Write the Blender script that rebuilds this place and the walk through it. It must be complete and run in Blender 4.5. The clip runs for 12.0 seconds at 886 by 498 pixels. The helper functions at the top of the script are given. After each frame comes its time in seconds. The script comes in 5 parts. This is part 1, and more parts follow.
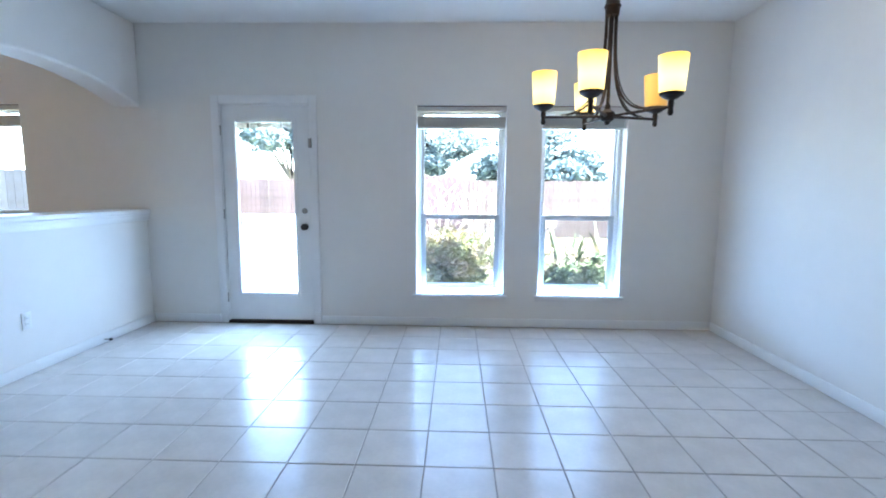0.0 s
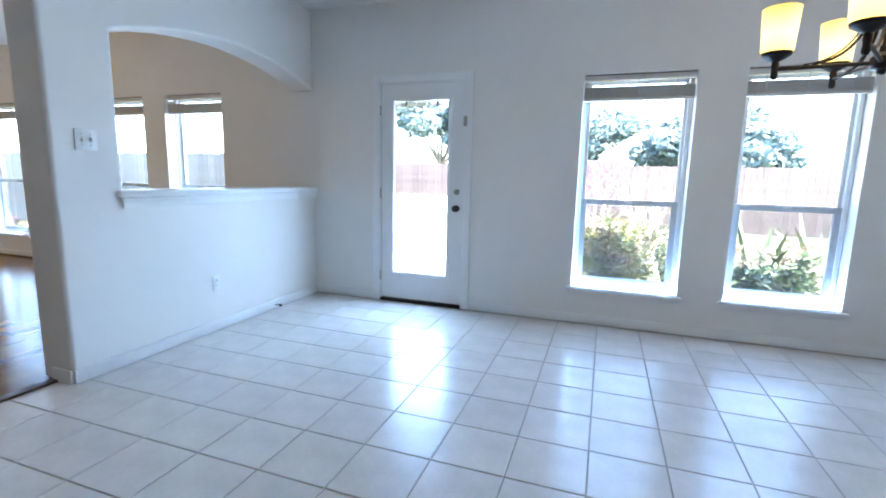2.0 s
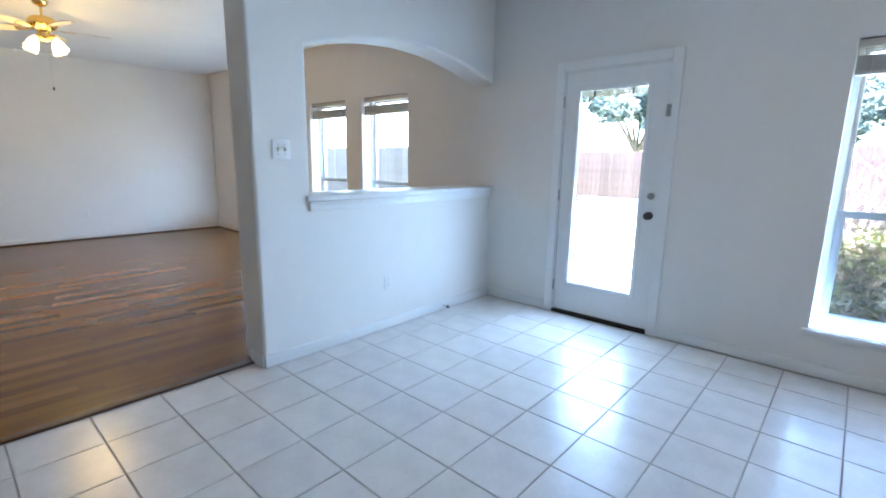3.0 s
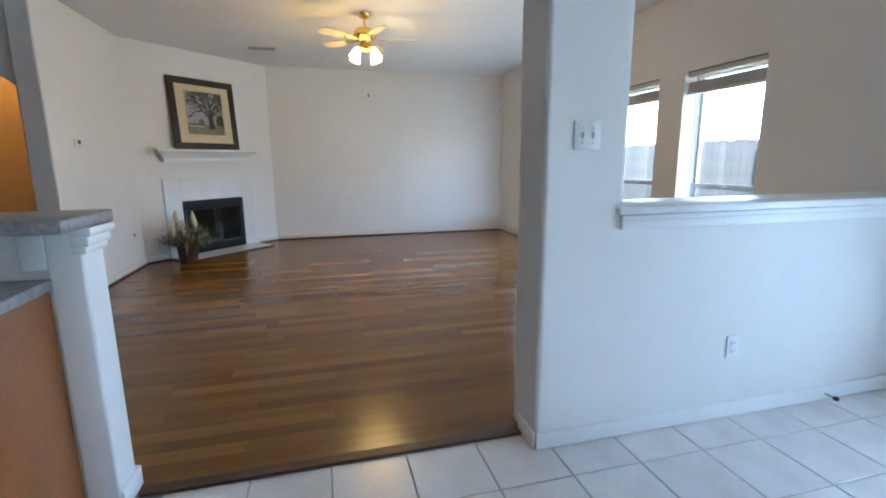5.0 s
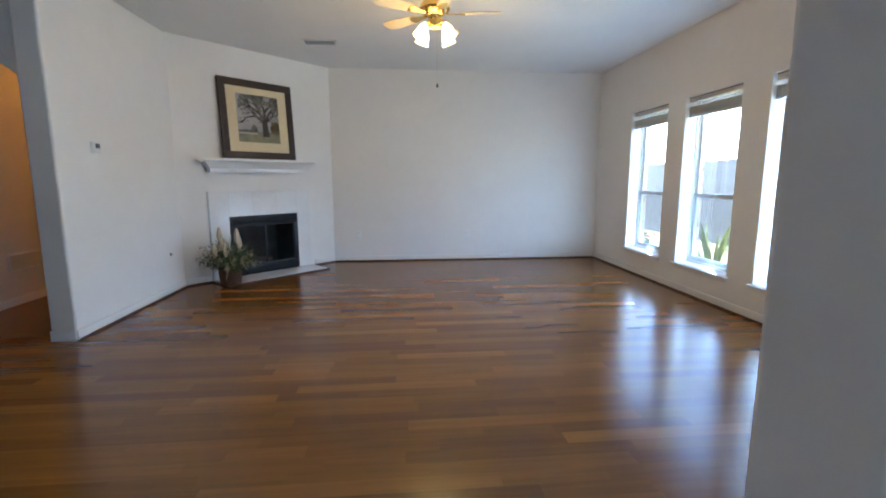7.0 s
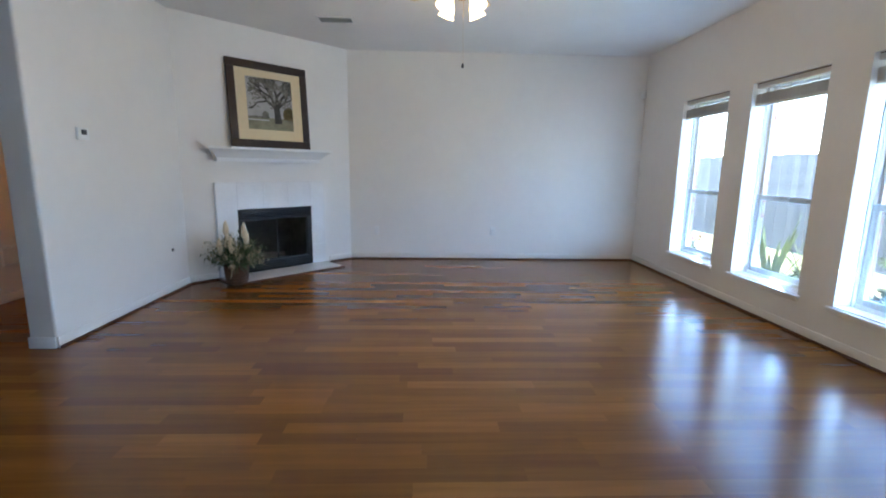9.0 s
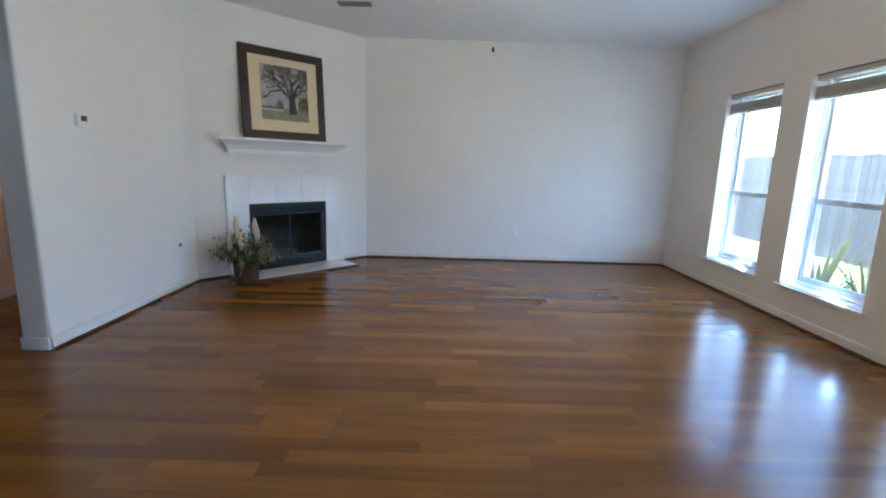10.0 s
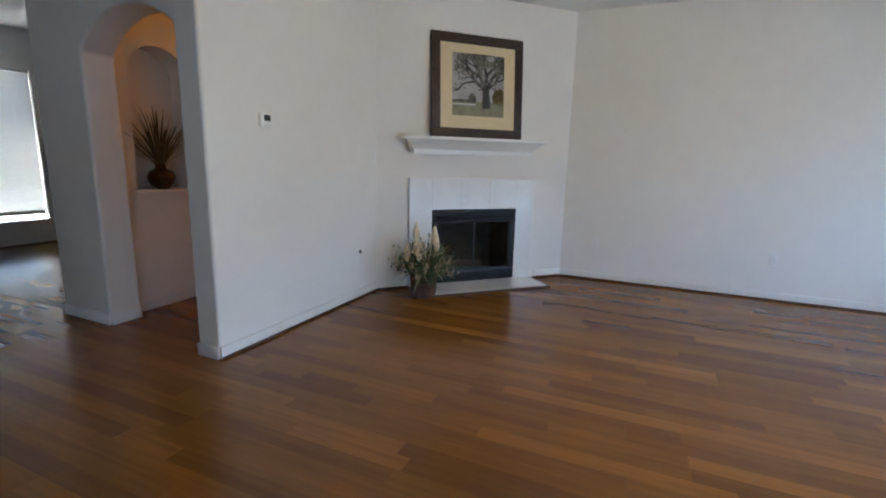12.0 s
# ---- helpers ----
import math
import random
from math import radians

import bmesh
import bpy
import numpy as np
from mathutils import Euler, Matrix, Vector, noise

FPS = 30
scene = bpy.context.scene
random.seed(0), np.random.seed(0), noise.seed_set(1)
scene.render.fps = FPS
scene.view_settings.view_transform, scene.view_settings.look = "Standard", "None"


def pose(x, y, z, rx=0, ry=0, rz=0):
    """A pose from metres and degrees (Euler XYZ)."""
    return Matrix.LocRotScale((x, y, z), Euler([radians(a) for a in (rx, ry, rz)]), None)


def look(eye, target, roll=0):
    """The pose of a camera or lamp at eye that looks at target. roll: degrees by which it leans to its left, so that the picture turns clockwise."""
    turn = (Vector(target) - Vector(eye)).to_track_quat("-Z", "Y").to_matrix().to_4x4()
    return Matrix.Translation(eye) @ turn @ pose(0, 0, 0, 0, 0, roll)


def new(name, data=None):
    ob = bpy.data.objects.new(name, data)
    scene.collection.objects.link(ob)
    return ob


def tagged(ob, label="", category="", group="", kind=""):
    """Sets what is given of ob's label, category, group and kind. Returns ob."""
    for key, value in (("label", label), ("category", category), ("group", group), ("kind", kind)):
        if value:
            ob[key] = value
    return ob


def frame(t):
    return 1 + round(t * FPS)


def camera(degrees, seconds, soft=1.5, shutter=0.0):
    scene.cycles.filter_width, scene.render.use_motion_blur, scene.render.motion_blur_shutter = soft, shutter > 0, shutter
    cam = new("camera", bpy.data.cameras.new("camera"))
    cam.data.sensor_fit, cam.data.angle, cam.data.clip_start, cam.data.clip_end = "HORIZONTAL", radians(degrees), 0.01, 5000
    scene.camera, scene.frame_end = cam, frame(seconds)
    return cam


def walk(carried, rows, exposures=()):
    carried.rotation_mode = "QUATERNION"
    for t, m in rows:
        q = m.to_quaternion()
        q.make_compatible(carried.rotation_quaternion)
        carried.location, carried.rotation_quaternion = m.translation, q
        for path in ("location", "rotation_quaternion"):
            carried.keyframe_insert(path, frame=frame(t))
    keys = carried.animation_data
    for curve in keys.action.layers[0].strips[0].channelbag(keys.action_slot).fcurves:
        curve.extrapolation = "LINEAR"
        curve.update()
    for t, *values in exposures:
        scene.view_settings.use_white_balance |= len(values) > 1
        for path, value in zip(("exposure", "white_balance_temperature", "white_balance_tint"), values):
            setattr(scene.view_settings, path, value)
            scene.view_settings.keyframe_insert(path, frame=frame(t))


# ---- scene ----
cam = camera(87.8, 12.0, soft=1.9)
PATH = [
    (0, (0.859, 1.677, 1.272), (0.802, 3.661, 1.027), 0.5),
    (0.5, (0.947, 1.73, 1.234), (0.783, 3.708, 0.986), 0.5),
    (1, (0.989, 1.766, 1.238), (0.679, 3.724, 0.971), 0.7),
    (1.5, (0.875, 1.781, 1.255), (0.429, 3.708, 0.958), 1.2),
    (2, (0.71, 1.955, 1.218), (0.062, 3.822, 0.909), 1.3),
    (2.5, (0.617, 2.071, 1.309), (-0.309, 3.805, 0.939), 1.7),
    (3, (0.608, 2.308, 1.334), (-0.702, 3.77, 0.953), 0.9),
    (3.5, (0.429, 2.525, 1.253), (-1.175, 3.666, 0.898), 1.0),
    (3.7, (0.30, 2.60, 1.262), (-1.372, 3.63, 0.885), 0.9),
    (5.3, (-0.563, 2.755, 1.283), (-2.485, 3.18, 0.93), 0.1),
    (5.5, (-0.729, 2.779, 1.278), (-2.661, 3.17, 0.937), 0.7),
    (6, (-1.124, 2.885, 1.303), (-3.067, 3.21, 0.958), 1.0),
    (6.5, (-1.286, 2.907, 1.211), (-3.247, 3.143, 0.903), -0.1),
    (7, (-1.561, 2.949, 1.213), (-3.53, 3.132, 0.914), -0.1),
    (9, (-2.07, 3.019, 1.261), (-4.039, 3.093, 0.916), 0.8),
    (9.5, (-2.154, 3.068, 1.27), (-4.122, 3.084, 0.918), 0.8),
    (10, (-2.377, 2.976, 1.253), (-4.344, 2.984, 0.89), 1.7),
    (10.5, (-2.652, 2.811, 1.214), (-4.618, 2.776, 0.85), 2.2),
    (11, (-2.842, 2.951, 1.213), (-4.788, 2.664, 0.852), 1.4),
    (11.5, (-3.102, 2.985, 1.221), (-4.987, 2.429, 0.851), 0.9),
    (12, (-3.283, 2.8, 1.245), (-5.082, 2.01, 0.867), 1.4),
]
walk(cam, [(t, look(eye, target, roll)) for t, eye, target, roll in PATH], [(0, 4.07, 5950, 9), (2.5, 4.07, 6050, 9), (3.5, 4.03, 6100, 9), (5.5, 3.88, 6200, 9), (6.2, 3.88, 6250, 9), (7.2, 3.88, 5800, 9), (9.5, 3.9, 5600, 8), (11.2, 3.86, 5850, 9), (12, 3.82, 5950, 9)])

# ---- light ----
world = bpy.data.worlds.new("sky")
scene.world = world
world.use_nodes = True
sky = world.node_tree.nodes.new("ShaderNodeTexSky")
sky.sky_type, sky.sun_disc = "NISHITA", False
sky.sun_elevation, sky.sun_rotation = radians(48), radians(108)
sky_out = world.node_tree.nodes["Background"]
sky_out.inputs["Strength"].default_value = 0.15
world.node_tree.links.new(sky.outputs["Color"], sky_out.inputs["Color"])
sun = new("sun", bpy.data.lights.new("sun", "SUN"))
sun.data.energy, sun.data.angle, sun.data.color = 5.0, radians(0.6), (1.0, 0.95, 0.88)
sun.matrix_world = look((15, -5, 18), (0, 0, 0))


def window_lamp(x0, x1, z0, z1, y, energy, color=(0.40, 0.63, 1.0), turn=0.0, tilt=0.0):
    """Sky light entering through one opening."""
    lamp = new("window_daylight", bpy.data.lights.new("window_daylight", "AREA"))
    lamp.data.shape, lamp.data.size, lamp.data.size_y = "RECTANGLE", x1 - x0, z1 - z0
    lamp.data.energy, lamp.data.color = energy, color
    lamp.matrix_world = pose((x0 + x1) / 2, y, (z0 + z1) / 2, -90 - tilt, 0, turn)
    return lamp


def point_lamp(name, place, energy, color, radius):
    lamp = new(name, bpy.data.lights.new(name, "POINT"))
    lamp.data.energy, lamp.data.color, lamp.data.shadow_soft_size = energy, color, radius
    lamp.location = place
    return lamp


# ---- materials ----
def material(name, color, rough=0.5, metal=0.0, grain=None, bump=None, spread=0.0, specular=0.5):
    """grain: (scale, dark factor, light factor), bump: (scale, strength), spread: brightness change from object to object."""
    m = bpy.data.materials.new(name)
    m.use_nodes = True
    nt = m.node_tree
    b = nt.nodes["Principled BSDF"]
    b.inputs["Roughness"].default_value, b.inputs["Metallic"].default_value = rough, metal
    b.inputs["Specular IOR Level"].default_value = specular
    b.inputs["Base Color"].default_value = (*color, 1)
    co = nt.nodes.new("ShaderNodeTexCoord").outputs["Object"]
    if grain:
        n1, n2 = nt.nodes.new("ShaderNodeTexNoise"), nt.nodes.new("ShaderNodeTexNoise")
        n1.inputs["Scale"].default_value, n2.inputs["Scale"].default_value = grain[0], grain[0] * 9
        n1.inputs["Detail"].default_value = 6
        nt.links.new(co, n1.inputs["Vector"])
        nt.links.new(co, n2.inputs["Vector"])
        mix = nt.nodes.new("ShaderNodeMath")
        mix.operation = "MULTIPLY_ADD"
        nt.links.new(n2.outputs["Fac"], mix.inputs[0])
        mix.inputs[1].default_value = 0.35
        nt.links.new(n1.outputs["Fac"], mix.inputs[2])
        ramp = nt.nodes.new("ShaderNodeValToRGB")
        ramp.color_ramp.elements[0].position, ramp.color_ramp.elements[1].position = 0.45, 0.9
        for e, k in zip(ramp.color_ramp.elements, grain[1:]):
            e.color = (*[min(1, c * k) for c in color], 1)
        nt.links.new(mix.outputs[0], ramp.inputs["Fac"])
        last = ramp.outputs["Color"]
        if spread:
            info, hsv, rng = nt.nodes.new("ShaderNodeObjectInfo"), nt.nodes.new("ShaderNodeHueSaturation"), nt.nodes.new("ShaderNodeMapRange")
            rng.inputs["To Min"].default_value, rng.inputs["To Max"].default_value = 1 - spread, 1 + spread
            nt.links.new(info.outputs["Random"], rng.inputs["Value"])
            nt.links.new(rng.outputs["Result"], hsv.inputs["Value"])
            nt.links.new(last, hsv.inputs["Color"])
            last = hsv.outputs["Color"]
        nt.links.new(last, b.inputs["Base Color"])
    if bump:
        n3, bp = nt.nodes.new("ShaderNodeTexNoise"), nt.nodes.new("ShaderNodeBump")
        n3.inputs["Scale"].default_value, n3.inputs["Detail"].default_value = bump[0], 4
        bp.inputs["Strength"].default_value, bp.inputs["Distance"].default_value = bump[1], 0.01
        nt.links.new(co, n3.inputs["Vector"])
        nt.links.new(n3.outputs["Fac"], bp.inputs["Height"])
        nt.links.new(bp.outputs["Normal"], b.inputs["Normal"])
    return m


def glowing(name, color, strength, base=(0.8, 0.8, 0.8)):
    m = material(name, base, 0.3)
    b = m.node_tree.nodes["Principled BSDF"]
    b.inputs["Emission Color"].default_value = (*color, 1)
    b.inputs["Emission Strength"].default_value = strength
    return m


def wood_floor():
    """Stained oak strips: every strip has its own tone, with grain along its length."""
    m = bpy.data.materials.new("stained_oak_floor")
    m.use_nodes = True
    nt = m.node_tree
    b = nt.nodes["Principled BSDF"]
    co, info, geo = nt.nodes.new("ShaderNodeTexCoord"), nt.nodes.new("ShaderNodeObjectInfo"), nt.nodes.new("ShaderNodeNewGeometry")
    add = nt.nodes.new("ShaderNodeMath")
    add.operation = "ADD"
    nt.links.new(info.outputs["Random"], add.inputs[0])
    nt.links.new(geo.outputs["Random Per Island"], add.inputs[1])
    fr = nt.nodes.new("ShaderNodeMath")
    fr.operation = "FRACT"
    nt.links.new(add.outputs[0], fr.inputs[0])
    tone = nt.nodes.new("ShaderNodeValToRGB")
    cr = tone.color_ramp
    cr.elements[0].position, cr.elements[0].color = 0.0, (0.148, 0.059, 0.0100, 1)
    cr.elements[1].position, cr.elements[1].color = 1.0, (0.292, 0.127, 0.0250, 1)
    for p, c in ((0.2, (0.176, 0.070, 0.0115, 1)), (0.5, (0.203, 0.082, 0.0130, 1)), (0.75, (0.225, 0.092, 0.0150, 1)), (0.9, (0.252, 0.105, 0.0185, 1))):
        cr.elements.new(p).color = c
    nt.links.new(fr.outputs[0], tone.inputs["Fac"])
    mp = nt.nodes.new("ShaderNodeMapping")
    mp.inputs["Scale"].default_value = (30, 1.8, 1)
    off = nt.nodes.new("ShaderNodeVectorMath")
    off.operation = "SCALE"
    off.inputs[0].default_value = (13, 57, 5)
    nt.links.new(fr.outputs[0], off.inputs["Scale"])
    nt.links.new(off.outputs[0], mp.inputs["Location"])
    nt.links.new(co.outputs["Object"], mp.inputs["Vector"])
    grain = nt.nodes.new("ShaderNodeTexNoise")
    grain.inputs["Scale"].default_value, grain.inputs["Detail"].default_value, grain.inputs["Distortion"].default_value = 1.0, 3, 0.3
    nt.links.new(mp.outputs[0], grain.inputs["Vector"])
    gr = nt.nodes.new("ShaderNodeMapRange")
    gr.inputs["From Min"].default_value, gr.inputs["From Max"].default_value = 0.3, 0.7
    gr.inputs["To Min"].default_value, gr.inputs["To Max"].default_value = 0.86, 1.12
    nt.links.new(grain.outputs["Fac"], gr.inputs["Value"])
    hsv = nt.nodes.new("ShaderNodeHueSaturation")
    nt.links.new(gr.outputs["Result"], hsv.inputs["Value"])
    nt.links.new(tone.outputs["Color"], hsv.inputs["Color"])
    nt.links.new(hsv.outputs["Color"], b.inputs["Base Color"])
    big = nt.nodes.new("ShaderNodeTexNoise")
    big.inputs["Scale"].default_value, big.inputs["Detail"].default_value = 1.3, 3
    nt.links.new(co.outputs["Object"], big.inputs["Vector"])
    rr = nt.nodes.new("ShaderNodeMapRange")
    b.inputs["Specular IOR Level"].default_value = 0.42
    rr.inputs["To Min"].default_value, rr.inputs["To Max"].default_value = 0.19, 0.25
    nt.links.new(big.outputs["Fac"], rr.inputs["Value"])
    nt.links.new(rr.outputs["Result"], b.inputs["Roughness"])
    return m


def pane_glass():
    m = bpy.data.materials.new("window_glass")
    m.use_nodes = True
    nt = m.node_tree
    b = nt.nodes["Principled BSDF"]
    b.inputs["Base Color"].default_value = (0.97, 0.99, 1.0, 1)
    b.inputs["Roughness"].default_value, b.inputs["IOR"].default_value = 0.0, 1.1
    b.inputs["Transmission Weight"].default_value = 1.0
    return m


def screen_mesh():
    """Fine fibreglass mesh, too fine to tell its threads apart."""
    m = material("insect_screen", (0.30, 0.31, 0.33), 0.7)
    m.node_tree.nodes["Principled BSDF"].inputs["Alpha"].default_value = 0.22
    return m


def striped(name, base, rough, size):
    """Bricks far off or seen at an angle: courses with mortar."""
    m = material(name, base[0], rough)
    nt = m.node_tree
    tex = nt.nodes.new("ShaderNodeTexBrick")
    tex.inputs["Color1"].default_value, tex.inputs["Color2"].default_value, tex.inputs["Mortar"].default_value = [(*c, 1) for c in base]
    tex.inputs["Scale"].default_value, tex.inputs["Brick Width"].default_value, tex.inputs["Row Height"].default_value = size
    tex.inputs["Mortar Size"].default_value = 0.012
    mp = nt.nodes.new("ShaderNodeMapping")
    mp.inputs["Rotation"].default_value = (radians(90), 0, 0)
    nt.links.new(nt.nodes.new("ShaderNodeTexCoord").outputs["Object"], mp.inputs["Vector"])
    nt.links.new(mp.outputs[0], tex.inputs["Vector"])
    nt.links.new(tex.outputs["Color"], nt.nodes["Principled BSDF"].inputs["Base Color"])
    return m


M_WALL = material("wall_paint", (0.80, 0.775, 0.735), 0.72, grain=(1.1, 0.965, 1.02), bump=(260, 0.10))
M_CEIL = material("ceiling_paint", (0.80, 0.785, 0.755), 0.85, grain=(1.5, 0.97, 1.02), bump=(140, 0.22))
M_TRIM = material("trim_paint", (0.83, 0.825, 0.81), 0.34, grain=(3, 0.97, 1.02), bump=(60, 0.03))
M_VINYL = material("white_vinyl", (0.82, 0.83, 0.84), 0.3, grain=(6, 0.97, 1.01))
M_SASH = material("grey_sash", (0.52, 0.55, 0.58), 0.35, grain=(6, 0.92, 1.03))
M_TILE = material("glazed_floor_tile", (0.74, 0.70, 0.66), 0.22, grain=(5, 0.9, 1.05), bump=(9, 0.03), spread=0.035)
M_GROUT = material("grout", (0.40, 0.36, 0.325), 0.9, grain=(12, 0.8, 1.15), bump=(200, 0.3))
M_OAK = wood_floor()
M_SUB = material("dark_joint", (0.09, 0.036, 0.010), 0.5, grain=(10, 0.8, 1.2))
M_SHOE = material("stained_shoe_mould", (0.085, 0.034, 0.014), 0.4, grain=(8, 0.7, 1.2), bump=(40, 0.1))
M_GLASS = pane_glass()
M_SCREEN = screen_mesh()
M_BLIND = material("faux_wood_blind", (0.62, 0.60, 0.57), 0.5, grain=(4, 0.93, 1.04))
M_BRONZE = material("oil_rubbed_bronze", (0.030, 0.022, 0.018), 0.42, 0.7, grain=(20, 0.7, 1.4), bump=(60, 0.06))
M_BRASS = material("polished_brass", (0.83, 0.58, 0.20), 0.18, 1.0, grain=(12, 0.85, 1.05))
M_NICKEL = material("dull_nickel", (0.42, 0.40, 0.37), 0.32, 1.0, grain=(15, 0.85, 1.05))
M_DARKKNOB = material("dark_knob_metal", (0.10, 0.095, 0.09), 0.3, 0.9, grain=(15, 0.8, 1.1))
M_PLASTIC = material("white_plastic", (0.80, 0.80, 0.78), 0.35, grain=(10, 0.97, 1.01))
M_DARK = material("dark_plastic", (0.03, 0.03, 0.032), 0.4, grain=(10, 0.8, 1.2))
M_BLACK = material("black_firebox_steel", (0.012, 0.013, 0.016), 0.45, 0.2, grain=(7, 0.7, 1.5), bump=(80, 0.1))
M_SOOT = material("sooty_firebrick", (0.05, 0.045, 0.04), 0.9, grain=(6, 0.5, 1.6), bump=(40, 0.4))
M_MARBLE = material("white_marble_tile", (0.80, 0.79, 0.77), 0.2, grain=(3.5, 0.93, 1.03))
M_CHERRY = material("cherry_cabinet_wood", (0.30, 0.105, 0.033), 0.35, grain=(3.5, 0.72, 1.25), bump=(30, 0.05))
M_COUNTER = material("grey_laminate", (0.27, 0.255, 0.25), 0.35, grain=(45, 0.7, 1.3))
M_BLADE = material("pale_fan_blade", (0.66, 0.58, 0.44), 0.4, grain=(4, 0.92, 1.04))
M_FRAME = material("dark_walnut_frame", (0.030, 0.016, 0.011), 0.5, grain=(9, 0.7, 1.5), bump=(40, 0.12))
M_MAT = material("cream_mat_board", (0.72, 0.60, 0.38), 0.8, grain=(20, 0.96, 1.02))
M_BASKET = material("brown_basket", (0.085, 0.042, 0.022), 0.75, grain=(30, 0.6, 1.4), bump=(120, 0.5))
M_LEAF = material("dark_green_leaf", (0.06, 0.10, 0.035), 0.55, grain=(9, 0.6, 1.5))
M_LEAF2 = material("yellow_green_leaf", (0.31, 0.34, 0.11), 0.55, grain=(9, 0.6, 1.4))
M_LEAF3 = material("grey_green_leaf", (0.20, 0.235, 0.15), 0.55, grain=(9, 0.6, 1.4))
# far tree leaves: the bluish haze of the distance is mixed into their colour
M_TREELEAF = material("haze_tinted_leaf", (0.12, 0.165, 0.165), 0.7, grain=(5, 0.75, 1.25))
M_DRY = material("dry_straw", (0.45, 0.37, 0.25), 0.8, grain=(12, 0.7, 1.3))
M_CREAMFLOWER = material("cream_silk_flower", (0.70, 0.58, 0.40), 0.8, grain=(40, 0.85, 1.1))
M_PODS = material("dried_brown_grass", (0.12, 0.095, 0.045), 0.8, grain=(20, 0.6, 1.4))
M_RED = material("red_bloom", (0.42, 0.05, 0.04), 0.6, grain=(12, 0.8, 1.2))
M_CERAMIC = material("dark_glazed_ceramic", (0.045, 0.022, 0.014), 0.2, grain=(8, 0.6, 1.5))
M_BARK = material("tree_bark", (0.14, 0.115, 0.095), 0.9, grain=(14, 0.6, 1.4), bump=(30, 0.6))
M_PALEBARK = material("pale_smooth_bark", (0.52, 0.46, 0.40), 0.8, grain=(14, 0.75, 1.2), bump=(30, 0.3))
M_GRASS = material("lawn", (0.15, 0.16, 0.075), 0.9, grain=(2.5, 0.65, 1.45), bump=(60, 0.8))
M_PATIO = material("patio_concrete", (0.52, 0.49, 0.45), 0.85, grain=(3, 0.85, 1.1), bump=(90, 0.2))
M_FENCE = material("weathered_fence_board", (0.085, 0.062, 0.060), 0.85, grain=(5, 0.7, 1.25), bump=(50, 0.3), spread=0.14)
M_FENCE2 = material("grey_fence_board", (0.055, 0.063, 0.075), 0.85, grain=(5, 0.7, 1.25), bump=(50, 0.3), spread=0.16)
M_SHED = material("red_brown_board", (0.075, 0.050, 0.055), 0.8, grain=(5, 0.7, 1.25), bump=(50, 0.3))
M_BRICK = material("red_brick", (0.43, 0.26, 0.21), 0.85, grain=(14, 0.75, 1.25), bump=(90, 0.4), spread=0.2)
M_MORTAR = material("mortar", (0.48, 0.45, 0.41), 0.9, grain=(20, 0.85, 1.1), bump=(120, 0.4))
M_VENEER = striped("brick_veneer", ((0.43, 0.26, 0.21), (0.37, 0.22, 0.18), (0.48, 0.45, 0.41)), 0.85, (1.0, 0.21, 0.075))
M_ROOF = material("roof_shingle", (0.11, 0.10, 0.095), 0.9, grain=(8, 0.7, 1.3), bump=(60, 0.5))


# ---- helpers of this scene ----
def box(bm, x0, x1, y0, y1, z0, z1, bevel=0.0, segments=2):
    m = Matrix.LocRotScale(((x0 + x1) / 2, (y0 + y1) / 2, (z0 + z1) / 2), None, (x1 - x0, y1 - y0, z1 - z0))
    made = bmesh.ops.create_cube(bm, size=1.0, matrix=m)["verts"]
    if bevel:
        edges = list({e for v in made for e in v.link_edges})
        bmesh.ops.bevel(bm, geom=edges, offset=bevel, segments=segments, affect="EDGES", profile=0.5)
    return bm


def tube(bm, points, radii, sides=10, closed_ends=True):
    """A round bar along points; radii: one, or one for each point."""
    pts = [Vector(p) for p in points]
    rs = radii if isinstance(radii, (list, tuple)) else [radii] * len(pts)
    rings, side = [], None
    for n, (p, r) in enumerate(zip(pts, rs)):
        way = (pts[min(n + 1, len(pts) - 1)] - pts[max(n - 1, 0)]).normalized()
        if side is None:
            side = way.orthogonal().normalized()
        side = (side - way * side.dot(way)).normalized()
        up = way.cross(side)
        rings.append([bm.verts.new(p + r * (math.cos(a) * side + math.sin(a) * up)) for a in (2 * math.pi * k / sides for k in range(sides))])
    for a, b in zip(rings, rings[1:]):
        for k in range(sides):
            bm.faces.new((a[k], a[(k + 1) % sides], b[(k + 1) % sides], b[k]))
    if closed_ends:
        bm.faces.new(rings[0][::-1])
        bm.faces.new(rings[-1])
    return bm


def lathe(bm, profile, sides=24, middle=(0, 0, 0), flute=0.0, flutes=0):
    """Turns (radius, height) pairs about the vertical through middle."""
    rings = []
    for n, (r, z) in enumerate(profile):
        ring = []
        for k in range(sides):
            a = 2 * math.pi * k / sides
            rr = max(r, 1e-4) * (1 + flute * math.cos(flutes * a) * n / len(profile))
            ring.append(bm.verts.new((middle[0] + rr * math.cos(a), middle[1] + rr * math.sin(a), middle[2] + z)))
        rings.append(ring)
    for a, b in zip(rings, rings[1:]):
        for k in range(sides):
            bm.faces.new((a[k], a[(k + 1) % sides], b[(k + 1) % sides], b[k]))
    return bm


